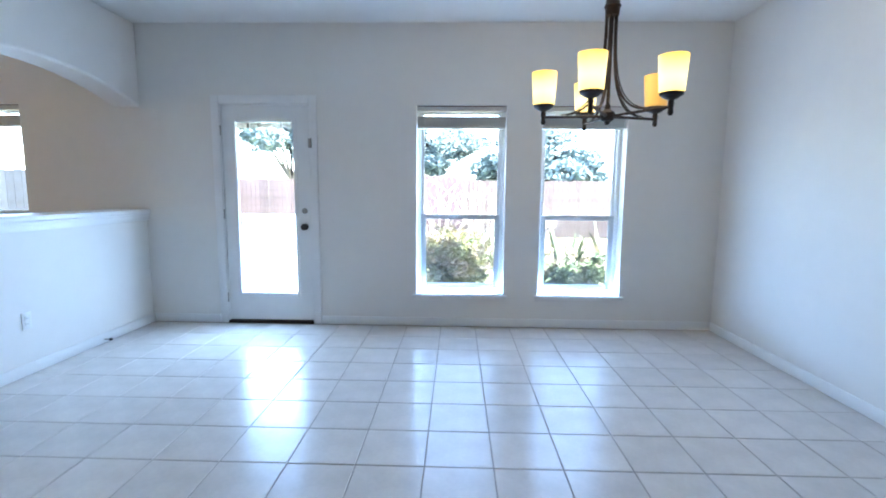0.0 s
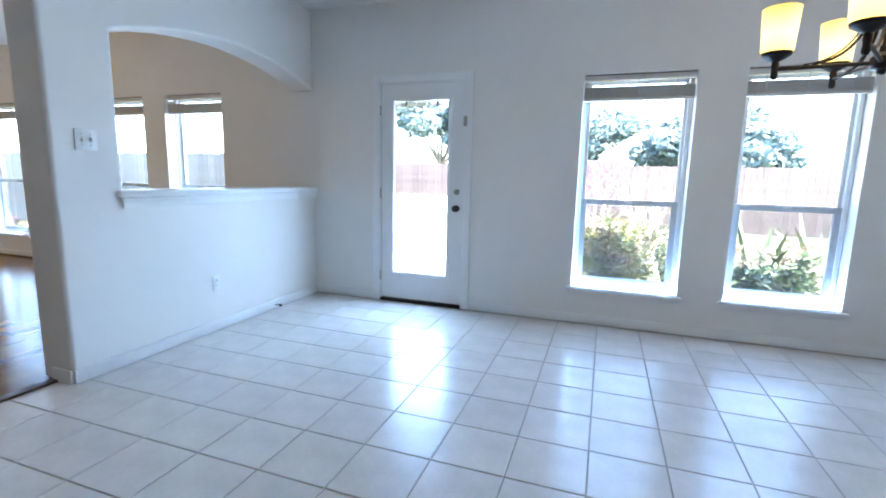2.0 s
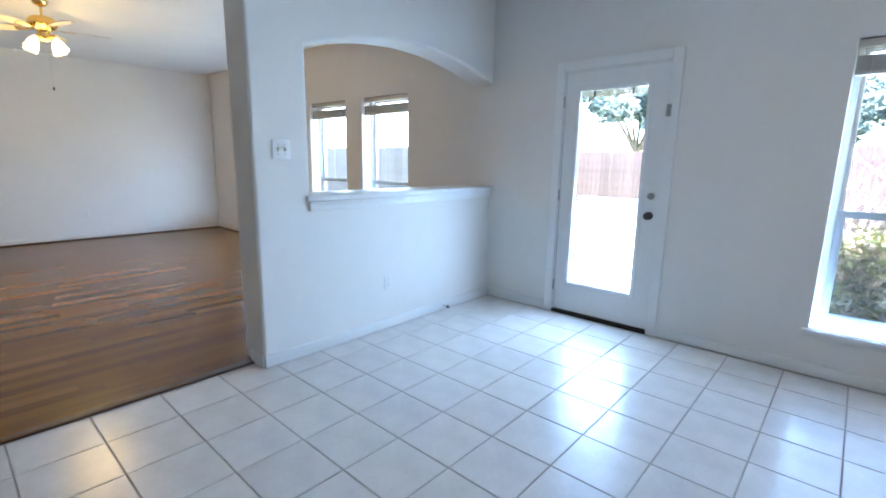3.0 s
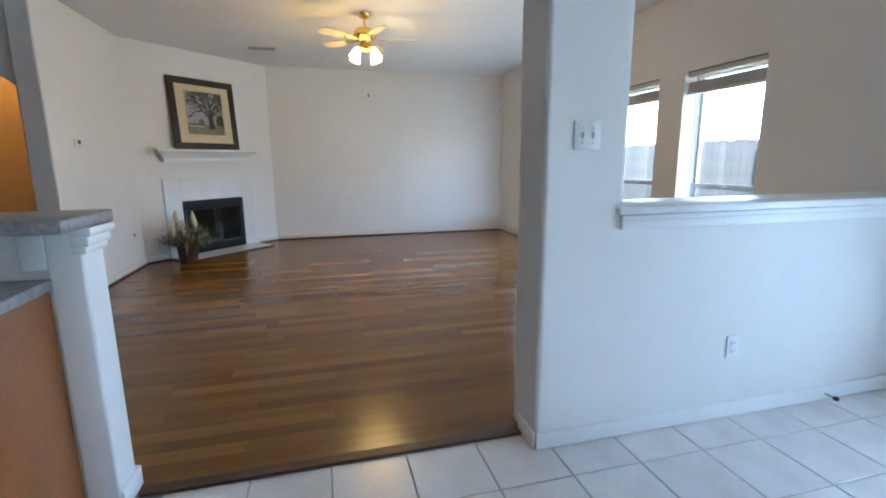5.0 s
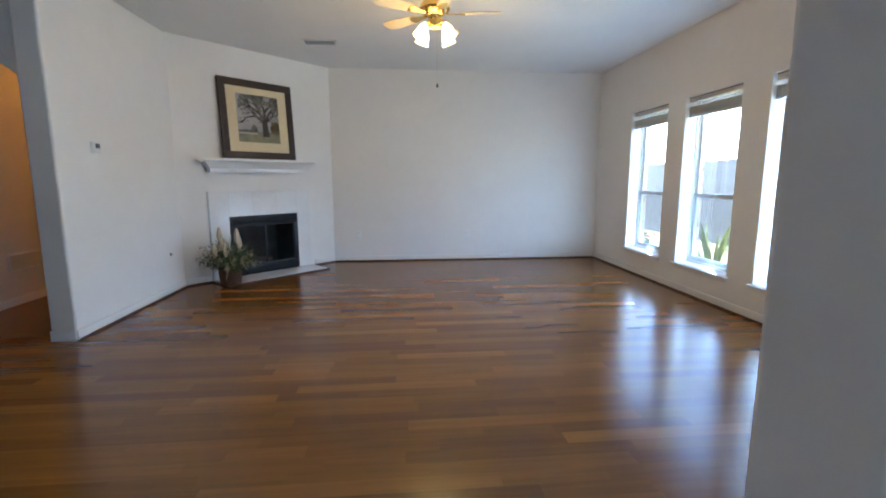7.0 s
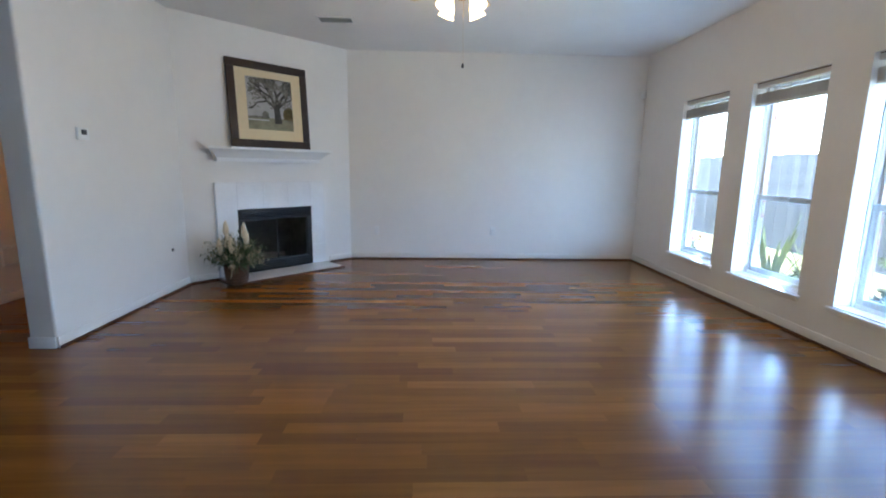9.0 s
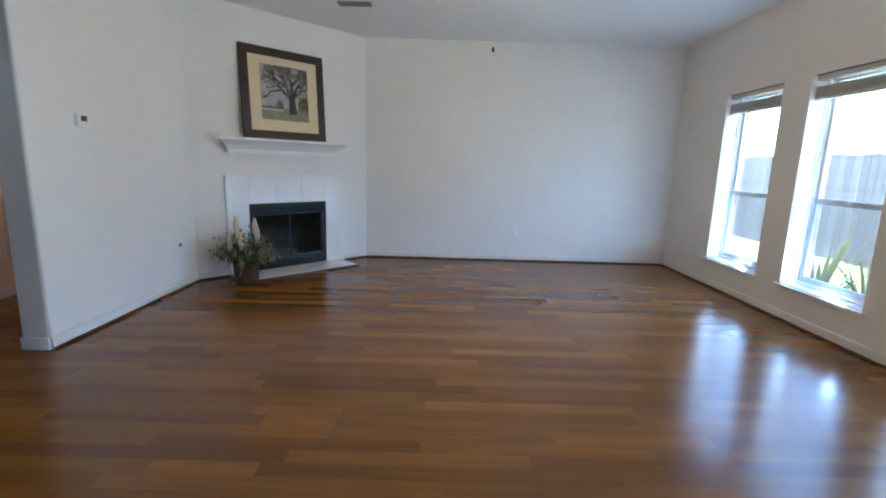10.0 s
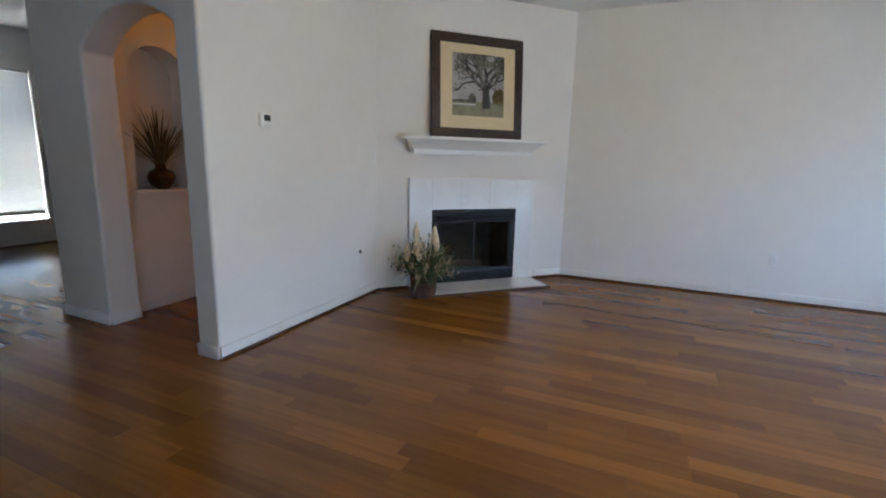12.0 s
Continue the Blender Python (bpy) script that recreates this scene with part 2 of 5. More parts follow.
def slab(bm, outline, z0, z1):
    """An upright prism over an outline of (x, y)."""
    low, top = [bm.verts.new((x, y, z0)) for x, y in outline], [bm.verts.new((x, y, z1)) for x, y in outline]
    n = len(outline)
    bm.faces.new(low[::-1])
    bm.faces.new(top)
    for k in range(n):
        bm.faces.new((low[k], low[(k + 1) % n], top[(k + 1) % n], top[k]))
    return bm


def moved(bm, m):
    bmesh.ops.transform(bm, matrix=m, verts=bm.verts[:])
    return bm


def part(name, bm, mat, parent=None, label="", smooth=True):
    bmesh.ops.recalc_face_normals(bm, faces=bm.faces[:])
    mesh = bpy.data.meshes.new(name)
    bm.to_mesh(mesh)
    bm.free()
    mesh.materials.append(mat)
    if smooth:
        mesh.shade_smooth()
        mesh.set_sharp_from_angle(angle=radians(32))
    ob = new(name, mesh)
    ob.parent = parent
    return tagged(ob, label)


def thing(name, label, category, m=None, group="", kind=""):
    ob = new(name)
    ob.empty_display_size = 0.1
    if m is not None:
        ob.matrix_world = m
    return tagged(ob, label, category, group, kind)


def structure(name, bm, mat, label, category, smooth=False):
    return tagged(part(name, bm, mat, None, label, smooth), label, category, kind="structure")


def pierced(x0, x1, y0, y1, z0, z1, holes):
    """A wall along x, y0 to y1 thick, with holes (x0, x1, z0, z1) sorted along x."""
    bm, at = bmesh.new(), x0
    for a, b, c, d in holes:
        box(bm, at, a, y0, y1, z0, z1)
        if c > z0:
            box(bm, a, b, y0, y1, z0, c)
        box(bm, a, b, y0, y1, d, z1)
        at = b
    return box(bm, at, x1, y0, y1, z0, z1)


# ---- plan ----
CEIL = 2.765
BACK, OUT = 5.97, 6.215            # inner and outer face of the window wall
EAST, WEST = 3.26, -8.46
DIAG = Vector((-6.97, 0.48, 0))   # where the fireplace wall begins
DIAG_LENGTH = 1.49 * math.sqrt(2)
LIVING_WINDOWS = [(-7.47 + 1.143 * k, -6.655 + 1.143 * k) for k in range(4)]
DINING_WINDOWS = [(0.485, 1.305), (1.63, 2.39)]
SILL, HEAD = 0.31, 2.055
DOOR = (-1.338, -0.498, 0.0, 2.065)
HOLES = [(a, b, SILL, HEAD) for a, b in LIVING_WINDOWS] + [DOOR] + [(a, b, SILL, HEAD) for a, b in DINING_WINDOWS]
diagonal = pose(DIAG.x, DIAG.y, 0, 0, 0, 135)   # local x runs along the fireplace wall, local -y into the room

# ---- structure ----
structure("wall_north", pierced(WEST - 0.2, EAST + 0.2, BACK, 6.15, 0, CEIL, HOLES), M_WALL, "off-white painted wall with tall windows and a glazed door", "wall")
structure("brick_wall_north", pierced(WEST - 0.2, EAST + 0.2, 6.17, OUT, -0.15, CEIL + 0.1, [(a + 0.02, b - 0.02, c, d) for a, b, c, d in HOLES]), M_VENEER, "red brick outer face of the house wall", "brick wall")
structure("wall_east", box(bmesh.new(), EAST, EAST + 0.2, -2.7, BACK, 0, CEIL), M_WALL, "plain off-white painted dining wall", "wall")
structure("wall_west", box(bmesh.new(), WEST - 0.2, WEST, 0.0, BACK, 0, CEIL), M_WALL, "plain off-white painted living room wall", "wall")
structure("ceiling", box(bmesh.new(), WEST - 0.4, EAST + 0.4, -5.1, 6.55, CEIL, CEIL + 0.2), M_CEIL, "white lightly textured ceiling", "ceiling")
structure("wall_kitchen_south", box(bmesh.new(), -2.35, EAST + 0.2, -2.7, -2.5, 0, CEIL), M_WALL, "off-white painted kitchen wall", "wall")
structure("wall_kitchen_west", box(bmesh.new(), -2.35, -2.2, -4.9, -0.4, 0, CEIL), M_WALL, "off-white painted kitchen wall", "wall")

# fireplace wall, open for the firebox
FB0, FB1, FBZ = 0.56, 1.49, 0.765
bm = pierced(0.0, DIAG_LENGTH + 0.1, 0.0, 0.12, 0, CEIL, [(FB0, FB1, -0.01, FBZ)])
structure("wall_fireplace", moved(bm, diagonal), M_WALL, "off-white angled corner wall behind the fireplace", "wall")
# wall with the thermostat, ending in a free edge
bm = box(bmesh.new(), -7.05, -5.175, 0.30, 0.485, 0, CEIL)
w = structure("wall_thermostat", bm, M_WALL, "off-white painted wall with rounded free end", "wall")
bv = w.modifiers.new("round", "BEVEL")
bv.width, bv.segments = 0.018, 3


def arch_points(a, b, spring, crown, n=20):
    """Points of a segmental arch from a to b."""
    half, rise = (b - a) / 2, crown - spring
    r = (half * half + rise * rise) / (2 * rise)
    turn = math.asin(min(1, half / r))
    return [((a + b) / 2 + r * math.sin(t), crown - r + r * math.cos(t)) for t in (-turn + 2 * turn * k / n for k in range(n + 1))]


# half wall between dining and living, with an arched opening above its ledge
PIER0, PIER1, LEDGE = 3.605, 3.985, 1.05
outline = [(PIER0, 0), (BACK, 0), (BACK, LEDGE), (PIER1, LEDGE)] + arch_points(PIER1, BACK - 0.002, 2.02, 2.195) + [(BACK, CEIL), (PIER0, CEIL)]
bm = moved(slab(bmesh.new(), outline, 0, 0.258), Matrix(((0, 0, 1, -2.328), (1, 0, 0, 0), (0, 1, 0, 0), (0, 0, 0, 1))))
w = structure("wall_half_arched", bm, M_WALL, "off-white half wall with arched pass-through and rounded corners", "wall")
bv = w.modifiers.new("round", "BEVEL")
bv.width, bv.segments, bv.limit_method, bv.angle_limit = 0.022, 4, "ANGLE", radians(40)
ledge = thing("ledge_cap", "white painted wooden ledge on the half wall", "ledge", kind="structure")
part("cap_board", box(bmesh.new(), -2.368, -2.035, 3.945, BACK - 0.002, 1.052, 1.088, 0.008), M_TRIM, ledge)
bm = bmesh.new()
for y0, z0, z1, d in ((3.965, 1.028, 1.05, 0.026), (3.97, 0.985, 1.028, 0.018)):
    box(bm, -2.069, -2.069 + d, y0, BACK - 0.002, z0, z1, 0.005)
part("apron_moulding", bm, M_TRIM, ledge)

# hall arch, pier and niche wall
HX0, HX1 = -5.46, -5.24
outline = [(-1.26, 0), (-0.69, 0)] + arch_points(-0.69, 0.297, 1.90, 2.13, 24) + [(0.299, CEIL), (-1.26, CEIL)]
bm = moved(slab(bmesh.new(), outline, 0, HX1 - HX0), Matrix(((0, 0, 1, HX0), (1, 0, 0, 0), (0, 1, 0, 0), (0, 0, 0, 1))))
w = structure("wall_hall_arch", bm, M_WALL, "off-white pier and round-headed arch to the hall", "wall")
bv = w.modifiers.new("round", "BEVEL")
bv.width, bv.segments, bv.limit_method, bv.angle_limit = 0.018, 3, "ANGLE", radians(40)
NX0, NX1 = -6.10, -5.60
bm = bmesh.new()
for part_outline in ([(-8.1, 0), (-5.46, 0), (-5.46, 0.93), (-8.1, 0.93)], [(-8.1, 0.93), (NX0, 0.93), (NX0, CEIL), (-8.1, CEIL)], [(NX1, 0.93), (-5.46, 0.93), (-5.46, CEIL), (NX1, CEIL)],
                     [(NX0, CEIL), (NX0, 1.88)] + arch_points(NX0, NX1, 1.88, 2.06)[1:-1] + [(NX1, 1.88), (NX1, CEIL)]):
    slab(bm, part_outline, 0, 0.22)
moved(bm, Matrix(((1, 0, 0, 0), (0, 0, 1, -1.02), (0, 1, 0, 0), (0, 0, 0, 1))))
structure("wall_niche", bm, M_WALL, "hall wall with an arched niche", "wall")
structure("wall_niche_back", box(bmesh.new(), -8.1, -5.46, -1.10, -1.022, 0, CEIL), M_WALL, "back of the hall niche", "wall")
structure("wall_hall_end", box(bmesh.new(), -8.2, -8.1, -1.1, 0.3, 0, CEIL), M_WALL, "wall at the end of the hall", "wall")
structure("wall_hall_north", box(bmesh.new(), -8.2, -7.05, 0.30, 0.40, 0, CEIL), M_WALL, "hall side wall", "wall")
niche_sill = structure("trim_niche_sill", box(bmesh.new(), NX0 - 0.03, NX1 + 0.03, -1.0, -0.775, 0.932, 0.955, 0.005), M_TRIM, "white sill of the hall niche", "sill")

# front room
FW = (-6.87, -5.75, 0.33, 2.27)
structure("wall_front", pierced(-8.2, -2.2, -4.93, -4.73, 0, CEIL, [FW]), M_WALL, "front room wall with a blind-covered window", "wall")
structure("wall_front_west", box(bmesh.new(), -8.2, -8.0, -4.73, -1.1, 0, CEIL), M_WALL, "front room side wall", "wall")

# sub-floors under tiles and strips
structure("slab_dining", box(bmesh.new(), -2.22, EAST, -2.5, BACK, -0.15, -0.004), M_GROUT, "grey-brown grout bed of the tiled floor", "floor")
structure("slab_living", box(bmesh.new(), WEST, -2.22, -4.73, BACK, -0.15, -0.004), M_SUB, "dark bed of the wooden floor", "floor")

# ---- windows, blinds and doors ----
def window(name, x0, x1, label, stool=True, lower_shift=0.0):
    """A single-hung window in the north wall: drywall return, vinyl frame, two sashes, panes and stool."""
    w = thing(name, label, "window", kind="structure")
    y0, y1 = 6.10, 6.165
    f = 0.035
    bm = bmesh.new()
    box(bm, x0 + 0.002, x0 + f, y0, y1, SILL + 0.002, HEAD - 0.002, 0.004)
    box(bm, x1 - f, x1 - 0.002, y0, y1, SILL + 0.002, HEAD - 0.002, 0.004)
    box(bm, x0 + f, x1 - f, y0, y1, SILL + 0.002, SILL + f, 0.004)
    box(bm, x0 + f, x1 - f, y0, y1, HEAD - f, HEAD - 0.002, 0.004)
    part("window_frame", bm, M_VINYL, w)
    rail = 1.035
    for sash, a, b, ya, yb, s, mat in (("upper_sash", rail - 0.01, HEAD - f, 6.135, 6.158, 0.025, M_VINYL), ("lower_sash", SILL + f, rail + 0.025, 6.106, 6.133, 0.045, M_SASH)):
        bm = bmesh.new()
        box(bm, x0 + f, x0 + f + s, ya, yb, a, b, 0.003)
        box(bm, x1 - f - s, x1 - f, ya, yb, a, b, 0.003)
        box(bm, x0 + f + s, x1 - f - s, ya, yb, a, a + s, 0.003)
        box(bm, x0 + f + s, x1 - f - s, ya, yb, b - s, b, 0.003)
        so = part(sash, bm, mat, w)
        pane = part("pane", box(bmesh.new(), x0 + f + s - 0.004, x1 - f - s + 0.004, (ya + yb) / 2 - 0.002, (ya + yb) / 2 + 0.002, a + s - 0.004, b - s + 0.004), M_GLASS, so)
        pane.visible_shadow = False
    screen = part("insect_screen", box(bmesh.new(), x0 + f + 0.002, x1 - f - 0.002, 6.1600, 6.1608, SILL + f, rail), M_SCREEN, w, "fine grey insect screen over the lower sash")
    screen.visible_shadow = False
    part("sash_lock", box(bmesh.new(), (x0 + x1) / 2 - 0.03, (x0 + x1) / 2 + 0.03, 6.09, 6.106, rail + 0.0, rail + 0.02, 0.004), M_VINYL, w)
    st = part("window_sill", box(bmesh.new(), x0 - 0.035, x1 + 0.035, BACK - 0.035, BACK - 0.002, SILL - 0.022, SILL, 0.006), M_TRIM, w)
    part("sill_board", box(bmesh.new(), x0 + 0.002, x1 - 0.002, BACK - 0.002, 6.10, SILL, SILL + 0.006), M_TRIM, st)
    part("apron", box(bmesh.new(), x0 - 0.02, x1 + 0.02, BACK - 0.012, BACK - 0.002, SILL - 0.055, SILL - 0.022, 0.003), M_WALL, w)
    return w


def raised_blind(x0, x1, z1, y, depth=0.05, drop=0.20, group="raised window blinds"):
    """A horizontal blind drawn up: headrail, bunched slats, bottom rail and cord."""
    b = thing("window_blind", "pale faux-wood blind drawn up to the window head", "blind", group=group)
    part("headrail", box(bmesh.new(), x0, x1, y - depth / 2, y + depth / 2, z1 - 0.045, z1, 0.003), M_BLIND, b)
    # solid dark strip, put in for the shadow line over the headrail
    part("headrail_shadow_strip", box(bmesh.new(), x0 + 0.004, x1 - 0.004, y - depth / 2 - 0.004, y - depth / 2, z1 - 0.006, z1, 0.001), M_SHOE, b)
    n = 14
    top, low = z1 - 0.095, z1 - drop + 0.02
    slat = bmesh.new()
    box(slat, x0 + 0.004, x1 - 0.004, -depth / 2, depth / 2, -0.0016, 0.0016)
    first = part("slat", slat, M_BLIND, b, smooth=False)
    first.location = (0, y, top)
    for k in range(1, n):
        s = new("slat", first.data)
        s.parent = b
        s.location, s.rotation_euler = (0, y + random.uniform(-0.003, 0.003), top + (low - top) * k / (n - 1)), (random.uniform(-0.06, 0.06), 0, 0)
    part("bottom_rail", box(bmesh.new(), x0 + 0.004, x1 - 0.004, y - depth / 2, y + depth / 2, z1 - drop, z1 - drop + 0.018, 0.003), M_BLIND, b)
    for fx in (0.16, 0.5, 0.84):
        xm = x0 + (x1 - x0) * fx
        part("ladder_tape", box(bmesh.new(), xm - 0.003, xm + 0.003, y - depth / 2 - 0.0025, y - depth / 2 - 0.001, z1 - drop, z1 - 0.045), M_BLIND, b, smooth=False)
    bm = bmesh.new()
    tube(bm, [(x0 + 0.07, y - depth / 2 - 0.006, z1 - 0.04), (x0 + 0.072, y - depth / 2 - 0.006, z1 - drop - 0.02)], 0.002, 5)
    part("tilt_cord", bm, M_PLASTIC, b)
    return b


for k, (a, b) in enumerate(LIVING_WINDOWS):
    window("window_%d" % (k + 1), a, b, "tall single-hung living room window with deep white reveal")
    raised_blind(a + 0.004, b - 0.004, HEAD - 0.002, 6.03)
for k, (a, b) in enumerate(DINING_WINDOWS):
    window("window_%d" % (k + 5), a, b, "tall single-hung dining window with grey lower sash")
    raised_blind(a + 0.004, b - 0.004, HEAD - 0.002, 6.03)

# front room window with closed blinds
w = thing("window_7", "front room window behind closed horizontal blinds", "window", kind="structure")
a, b, c, d = FW
bm = bmesh.new()
box(bm, a, a + 0.04, -4.88, -4.82, c, d, 0.003)
box(bm, b - 0.04, b, -4.88, -4.82, c, d, 0.003)
box(bm, a + 0.04, b - 0.04, -4.88, -4.82, c, c + 0.04, 0.003)
box(bm, a + 0.04, b - 0.04, -4.88, -4.82, d - 0.04, d, 0.003)
box(bm, a + 0.04, b - 0.04, -4.87, -4.83, 1.02, 1.06, 0.003)
part("window_frame", bm, M_VINYL, w)
pane = part("pane", box(bmesh.new(), a + 0.03, b - 0.03, -4.853, -4.848, c + 0.03, d - 0.03), M_GLASS, w)
pane.visible_shadow = False
part("window_sill", box(bmesh.new(), a - 0.04, b + 0.04, -4.82, -4.69, c - 0.025, c, 0.005), M_TRIM, w)
blind = thing("window_blind", "white horizontal blind let down over the front window", "blind")
part("headrail", box(bmesh.new(), a + 0.005, b - 0.005, -4.80, -4.75, d - 0.045, d - 0.002, 0.003), M_PLASTIC, blind)
bm = moved(box(bmesh.new(), a + 0.006, b - 0.006, -0.024, 0.024, -0.0012, 0.0012), pose(0, 0, 0, 72, 0, 0))
first = part("slat", bm, M_PLASTIC, blind, smooth=False)
zs = [d - 0.07 - 0.042 * k for k in range(43)]
zs = [z for z in zs if z > c + 0.075]
first.location = (0, -4.776, zs[0])
for z in zs[1:]:
    s = new("slat", first.data)
    s.parent, s.location = blind, (0, -4.776, z)
part("bottom_rail", box(bmesh.new(), a + 0.006, b - 0.006, -4.80, -4.75, zs[-1] - 0.04, zs[-1] - 0.02, 0.003), M_PLASTIC, blind)

# glazed back door
D0, D1, DT = -1.325, -0.511, 2.052
door = thing("door_1", "white back door with one tall glass pane, closed", "door", kind="structure")
bm = bmesh.new()
y0, y1 = 5.985, 6.03
GX0, GX1, GZ0, GZ1 = -1.205, -0.655, 0.288, 1.905
box(bm, D0, GX0, y0, y1, 0.03, DT)
box(bm, GX1, D1, y0, y1, 0.03, DT)
box(bm, GX0, GX1, y0, y1, 0.03, GZ0)
box(bm, GX0, GX1, y0, y1, GZ1, DT)
slab_ob = part("door_slab", bm, M_TRIM, door)
bm = bmesh.new()
for a, b, c, d in ((GX0 - 0.028, GX0 + 0.006, GZ0 - 0.028, GZ1 + 0.028), (GX1 - 0.006, GX1 + 0.028, GZ0 - 0.028, GZ1 + 0.028), (GX0 + 0.006, GX1 - 0.006, GZ0 - 0.028, GZ0 + 0.006), (GX0 + 0.006, GX1 - 0.006, GZ1 - 0.006, GZ1 + 0.028)):
    box(bm, a, b, y0 - 0.009, y0 - 0.001, c, d, 0.003)
part("glazing_bead", bm, M_TRIM, slab_ob)
for y in (5.992, 6.022):
    pane = part("pane", box(bmesh.new(), GX0, GX1, y - 0.002, y + 0.002, GZ0, GZ1), M_GLASS, slab_ob)
    pane.visible_shadow = False
bm = bmesh.new()
for k in range(9):
    box(bm, GX0 + 0.008, GX1 - 0.008, 6.0, 6.014, 1.852 + k * 0.005, 1.854 + k * 0.005)
for fx in (0.22, 0.78):
    xm = GX0 + (GX1 - GX0) * fx
    box(bm, xm - 0.006, xm + 0.006, 5.998, 6.016, 1.848, GZ1)
part("built_in_blind", bm, M_DARKKNOB, slab_ob, "grey slats bunched at the top of the glass")
bm = bmesh.new()
for x0, x1, z0, z1 in ((D0 - 0.083, D0 - 0.010, 0.0, DT + 0.085), (D1 + 0.010, D1 + 0.083, 0.0, DT + 0.085), (D0 - 0.010, D1 + 0.010, DT + 0.012, DT + 0.085)):
    box(bm, x0, x1, BACK - 0.016, BACK - 0.001, z0, z1, 0.004)
part("casing", bm, M_TRIM, door)
bm = bmesh.new()
box(bm, D0 - 0.012, D0 - 0.003, BACK + 0.001, 6.14, 0, DT + 0.012)
box(bm, D1 + 0.003, D1 + 0.012, BACK + 0.001, 6.14, 0, DT + 0.012)
box(bm, D0 - 0.003, D1 + 0.003, BACK + 0.001, 6.14, DT + 0.003, DT + 0.012)
part("jamb", bm, M_TRIM, door)
part("door_sill", box(bmesh.new(), D0 - 0.01, D1 + 0.01, 5.955, 6.26, -0.003, 0.024, 0.006), M_BRONZE, door, "dark metal threshold")
for zc, r, mat, nm in ((0.935, 0.030, M_DARKKNOB, "door_knob"), (1.085, 0.026, M_NICKEL, "deadbolt")):
    bm = moved(lathe(bmesh.new(), [(0, 0), (r, 0), (r, 0.006), (r * 0.45, 0.010), (r * 0.42, 0.028), (r * 0.85, 0.036), (r, 0.048), (r * 0.85, 0.060), (0, 0.064)] if nm == "door_knob" else [(0, 0), (r, 0), (r, 0.010), (r * 0.8, 0.016), (0.008, 0.017), (0.007, 0.030), (0, 0.031)], 20), pose(-0.568, y0 - 0.001, zc, 90))
    part(nm, bm, mat, door)
for zc in (0.25, 1.05, 1.82):
    part("hinge", tube(bmesh.new(), [(D0 - 0.004, BACK - 0.008, zc - 0.045), (D0 - 0.004, BACK - 0.008, zc + 0.045)], 0.006, 8), M_NICKEL, door)
sensor = thing("door_contact_sensor", "small grey-beige alarm contact on the door casing", "sensor")
part("sensor_body", box(bmesh.new(), -0.508, -0.478, BACK - 0.034, BACK - 0.018, 1.665, 1.75, 0.004), M_NICKEL, sensor)
part("magnet", box(bmesh.new(), -0.533, -0.515, y0 - 0.014, y0 - 0.001, 1.675, 1.735, 0.003), M_PLASTIC, sensor)

# ---- baseboards ----
def baseboard(name, points, shoe, height=0.082, gaps=()):
    """White board along a wall line, with a stained quarter round where the floor is wood. points: (x, y), the room to the left of the way."""
    base = thing(name, "white painted baseboard" + (" with dark stained shoe moulding" if shoe else ""), "baseboard", kind="structure")
    for (ax, ay), (bx, by) in zip(points, points[1:]):
        way = math.degrees(math.atan2(by - ay, bx - ax))
        long = math.hypot(bx - ax, by - ay)
        m = pose(ax, ay, 0, 0, 0, way)
        bm = bmesh.new()
        box(bm, 0.001, long - 0.001, 0.001, 0.013, 0.001, height, 0.004)
        part("board", moved(bm, m), M_WALL if shoe else M_TRIM, base)
        if shoe:
            part("shoe_moulding", moved(box(bmesh.new(), 0.001, long - 0.001, 0.013, 0.028, 0.001, 0.019, 0.006), m), M_SHOE, base)
    return base


baseboard("baseboard_dining_north", [(EAST, BACK), (D1 + 0.085, BACK)], False)
baseboard("baseboard_dining_door", [(D0 - 0.085, BACK), (-2.07, BACK)], False)
baseboard("baseboard_dining_half_wall", [(-2.07, BACK), (-2.07, PIER0), (-2.24, PIER0)], False)
baseboard("baseboard_dining_east", [(EAST, -2.4), (EAST, BACK)], False)
baseboard("baseboard_living_north", [(-2.33, BACK), (WEST, BACK)], True)
baseboard("baseboard_living_west", [(WEST, BACK), (WEST, 1.97), (DIAG.x - 1.24, DIAG.y + 1.24)], True)
baseboard("baseboard_living_south", [(DIAG.x - 0.22, DIAG.y + 0.22), (DIAG.x, DIAG.y + 0.006), (-5.175, 0.485)], True)
baseboard("baseboard_wall_end", [(-5.175, 0.485), (-5.175, 0.30)], False)
baseboard("baseboard_hall", [(-8.1, -0.80), (-5.46, -0.80)], False)
baseboard("baseboard_pier", [(-5.46, -0.69), (-5.24, -0.69), (-5.24, -1.26)], False)
baseboard("baseboard_front", [(-2.35, -4.73), (-8.0, -4.73)][::-1], True)
strip = structure("trim_floor_threshold", box(bmesh.new(), -2.25, -2.19, 1.98, PIER0 - 0.002, 0.0, 0.014, 0.006), M_SHOE, "dark stained wooden reducer strip between tile and wood floors", "threshold strip")

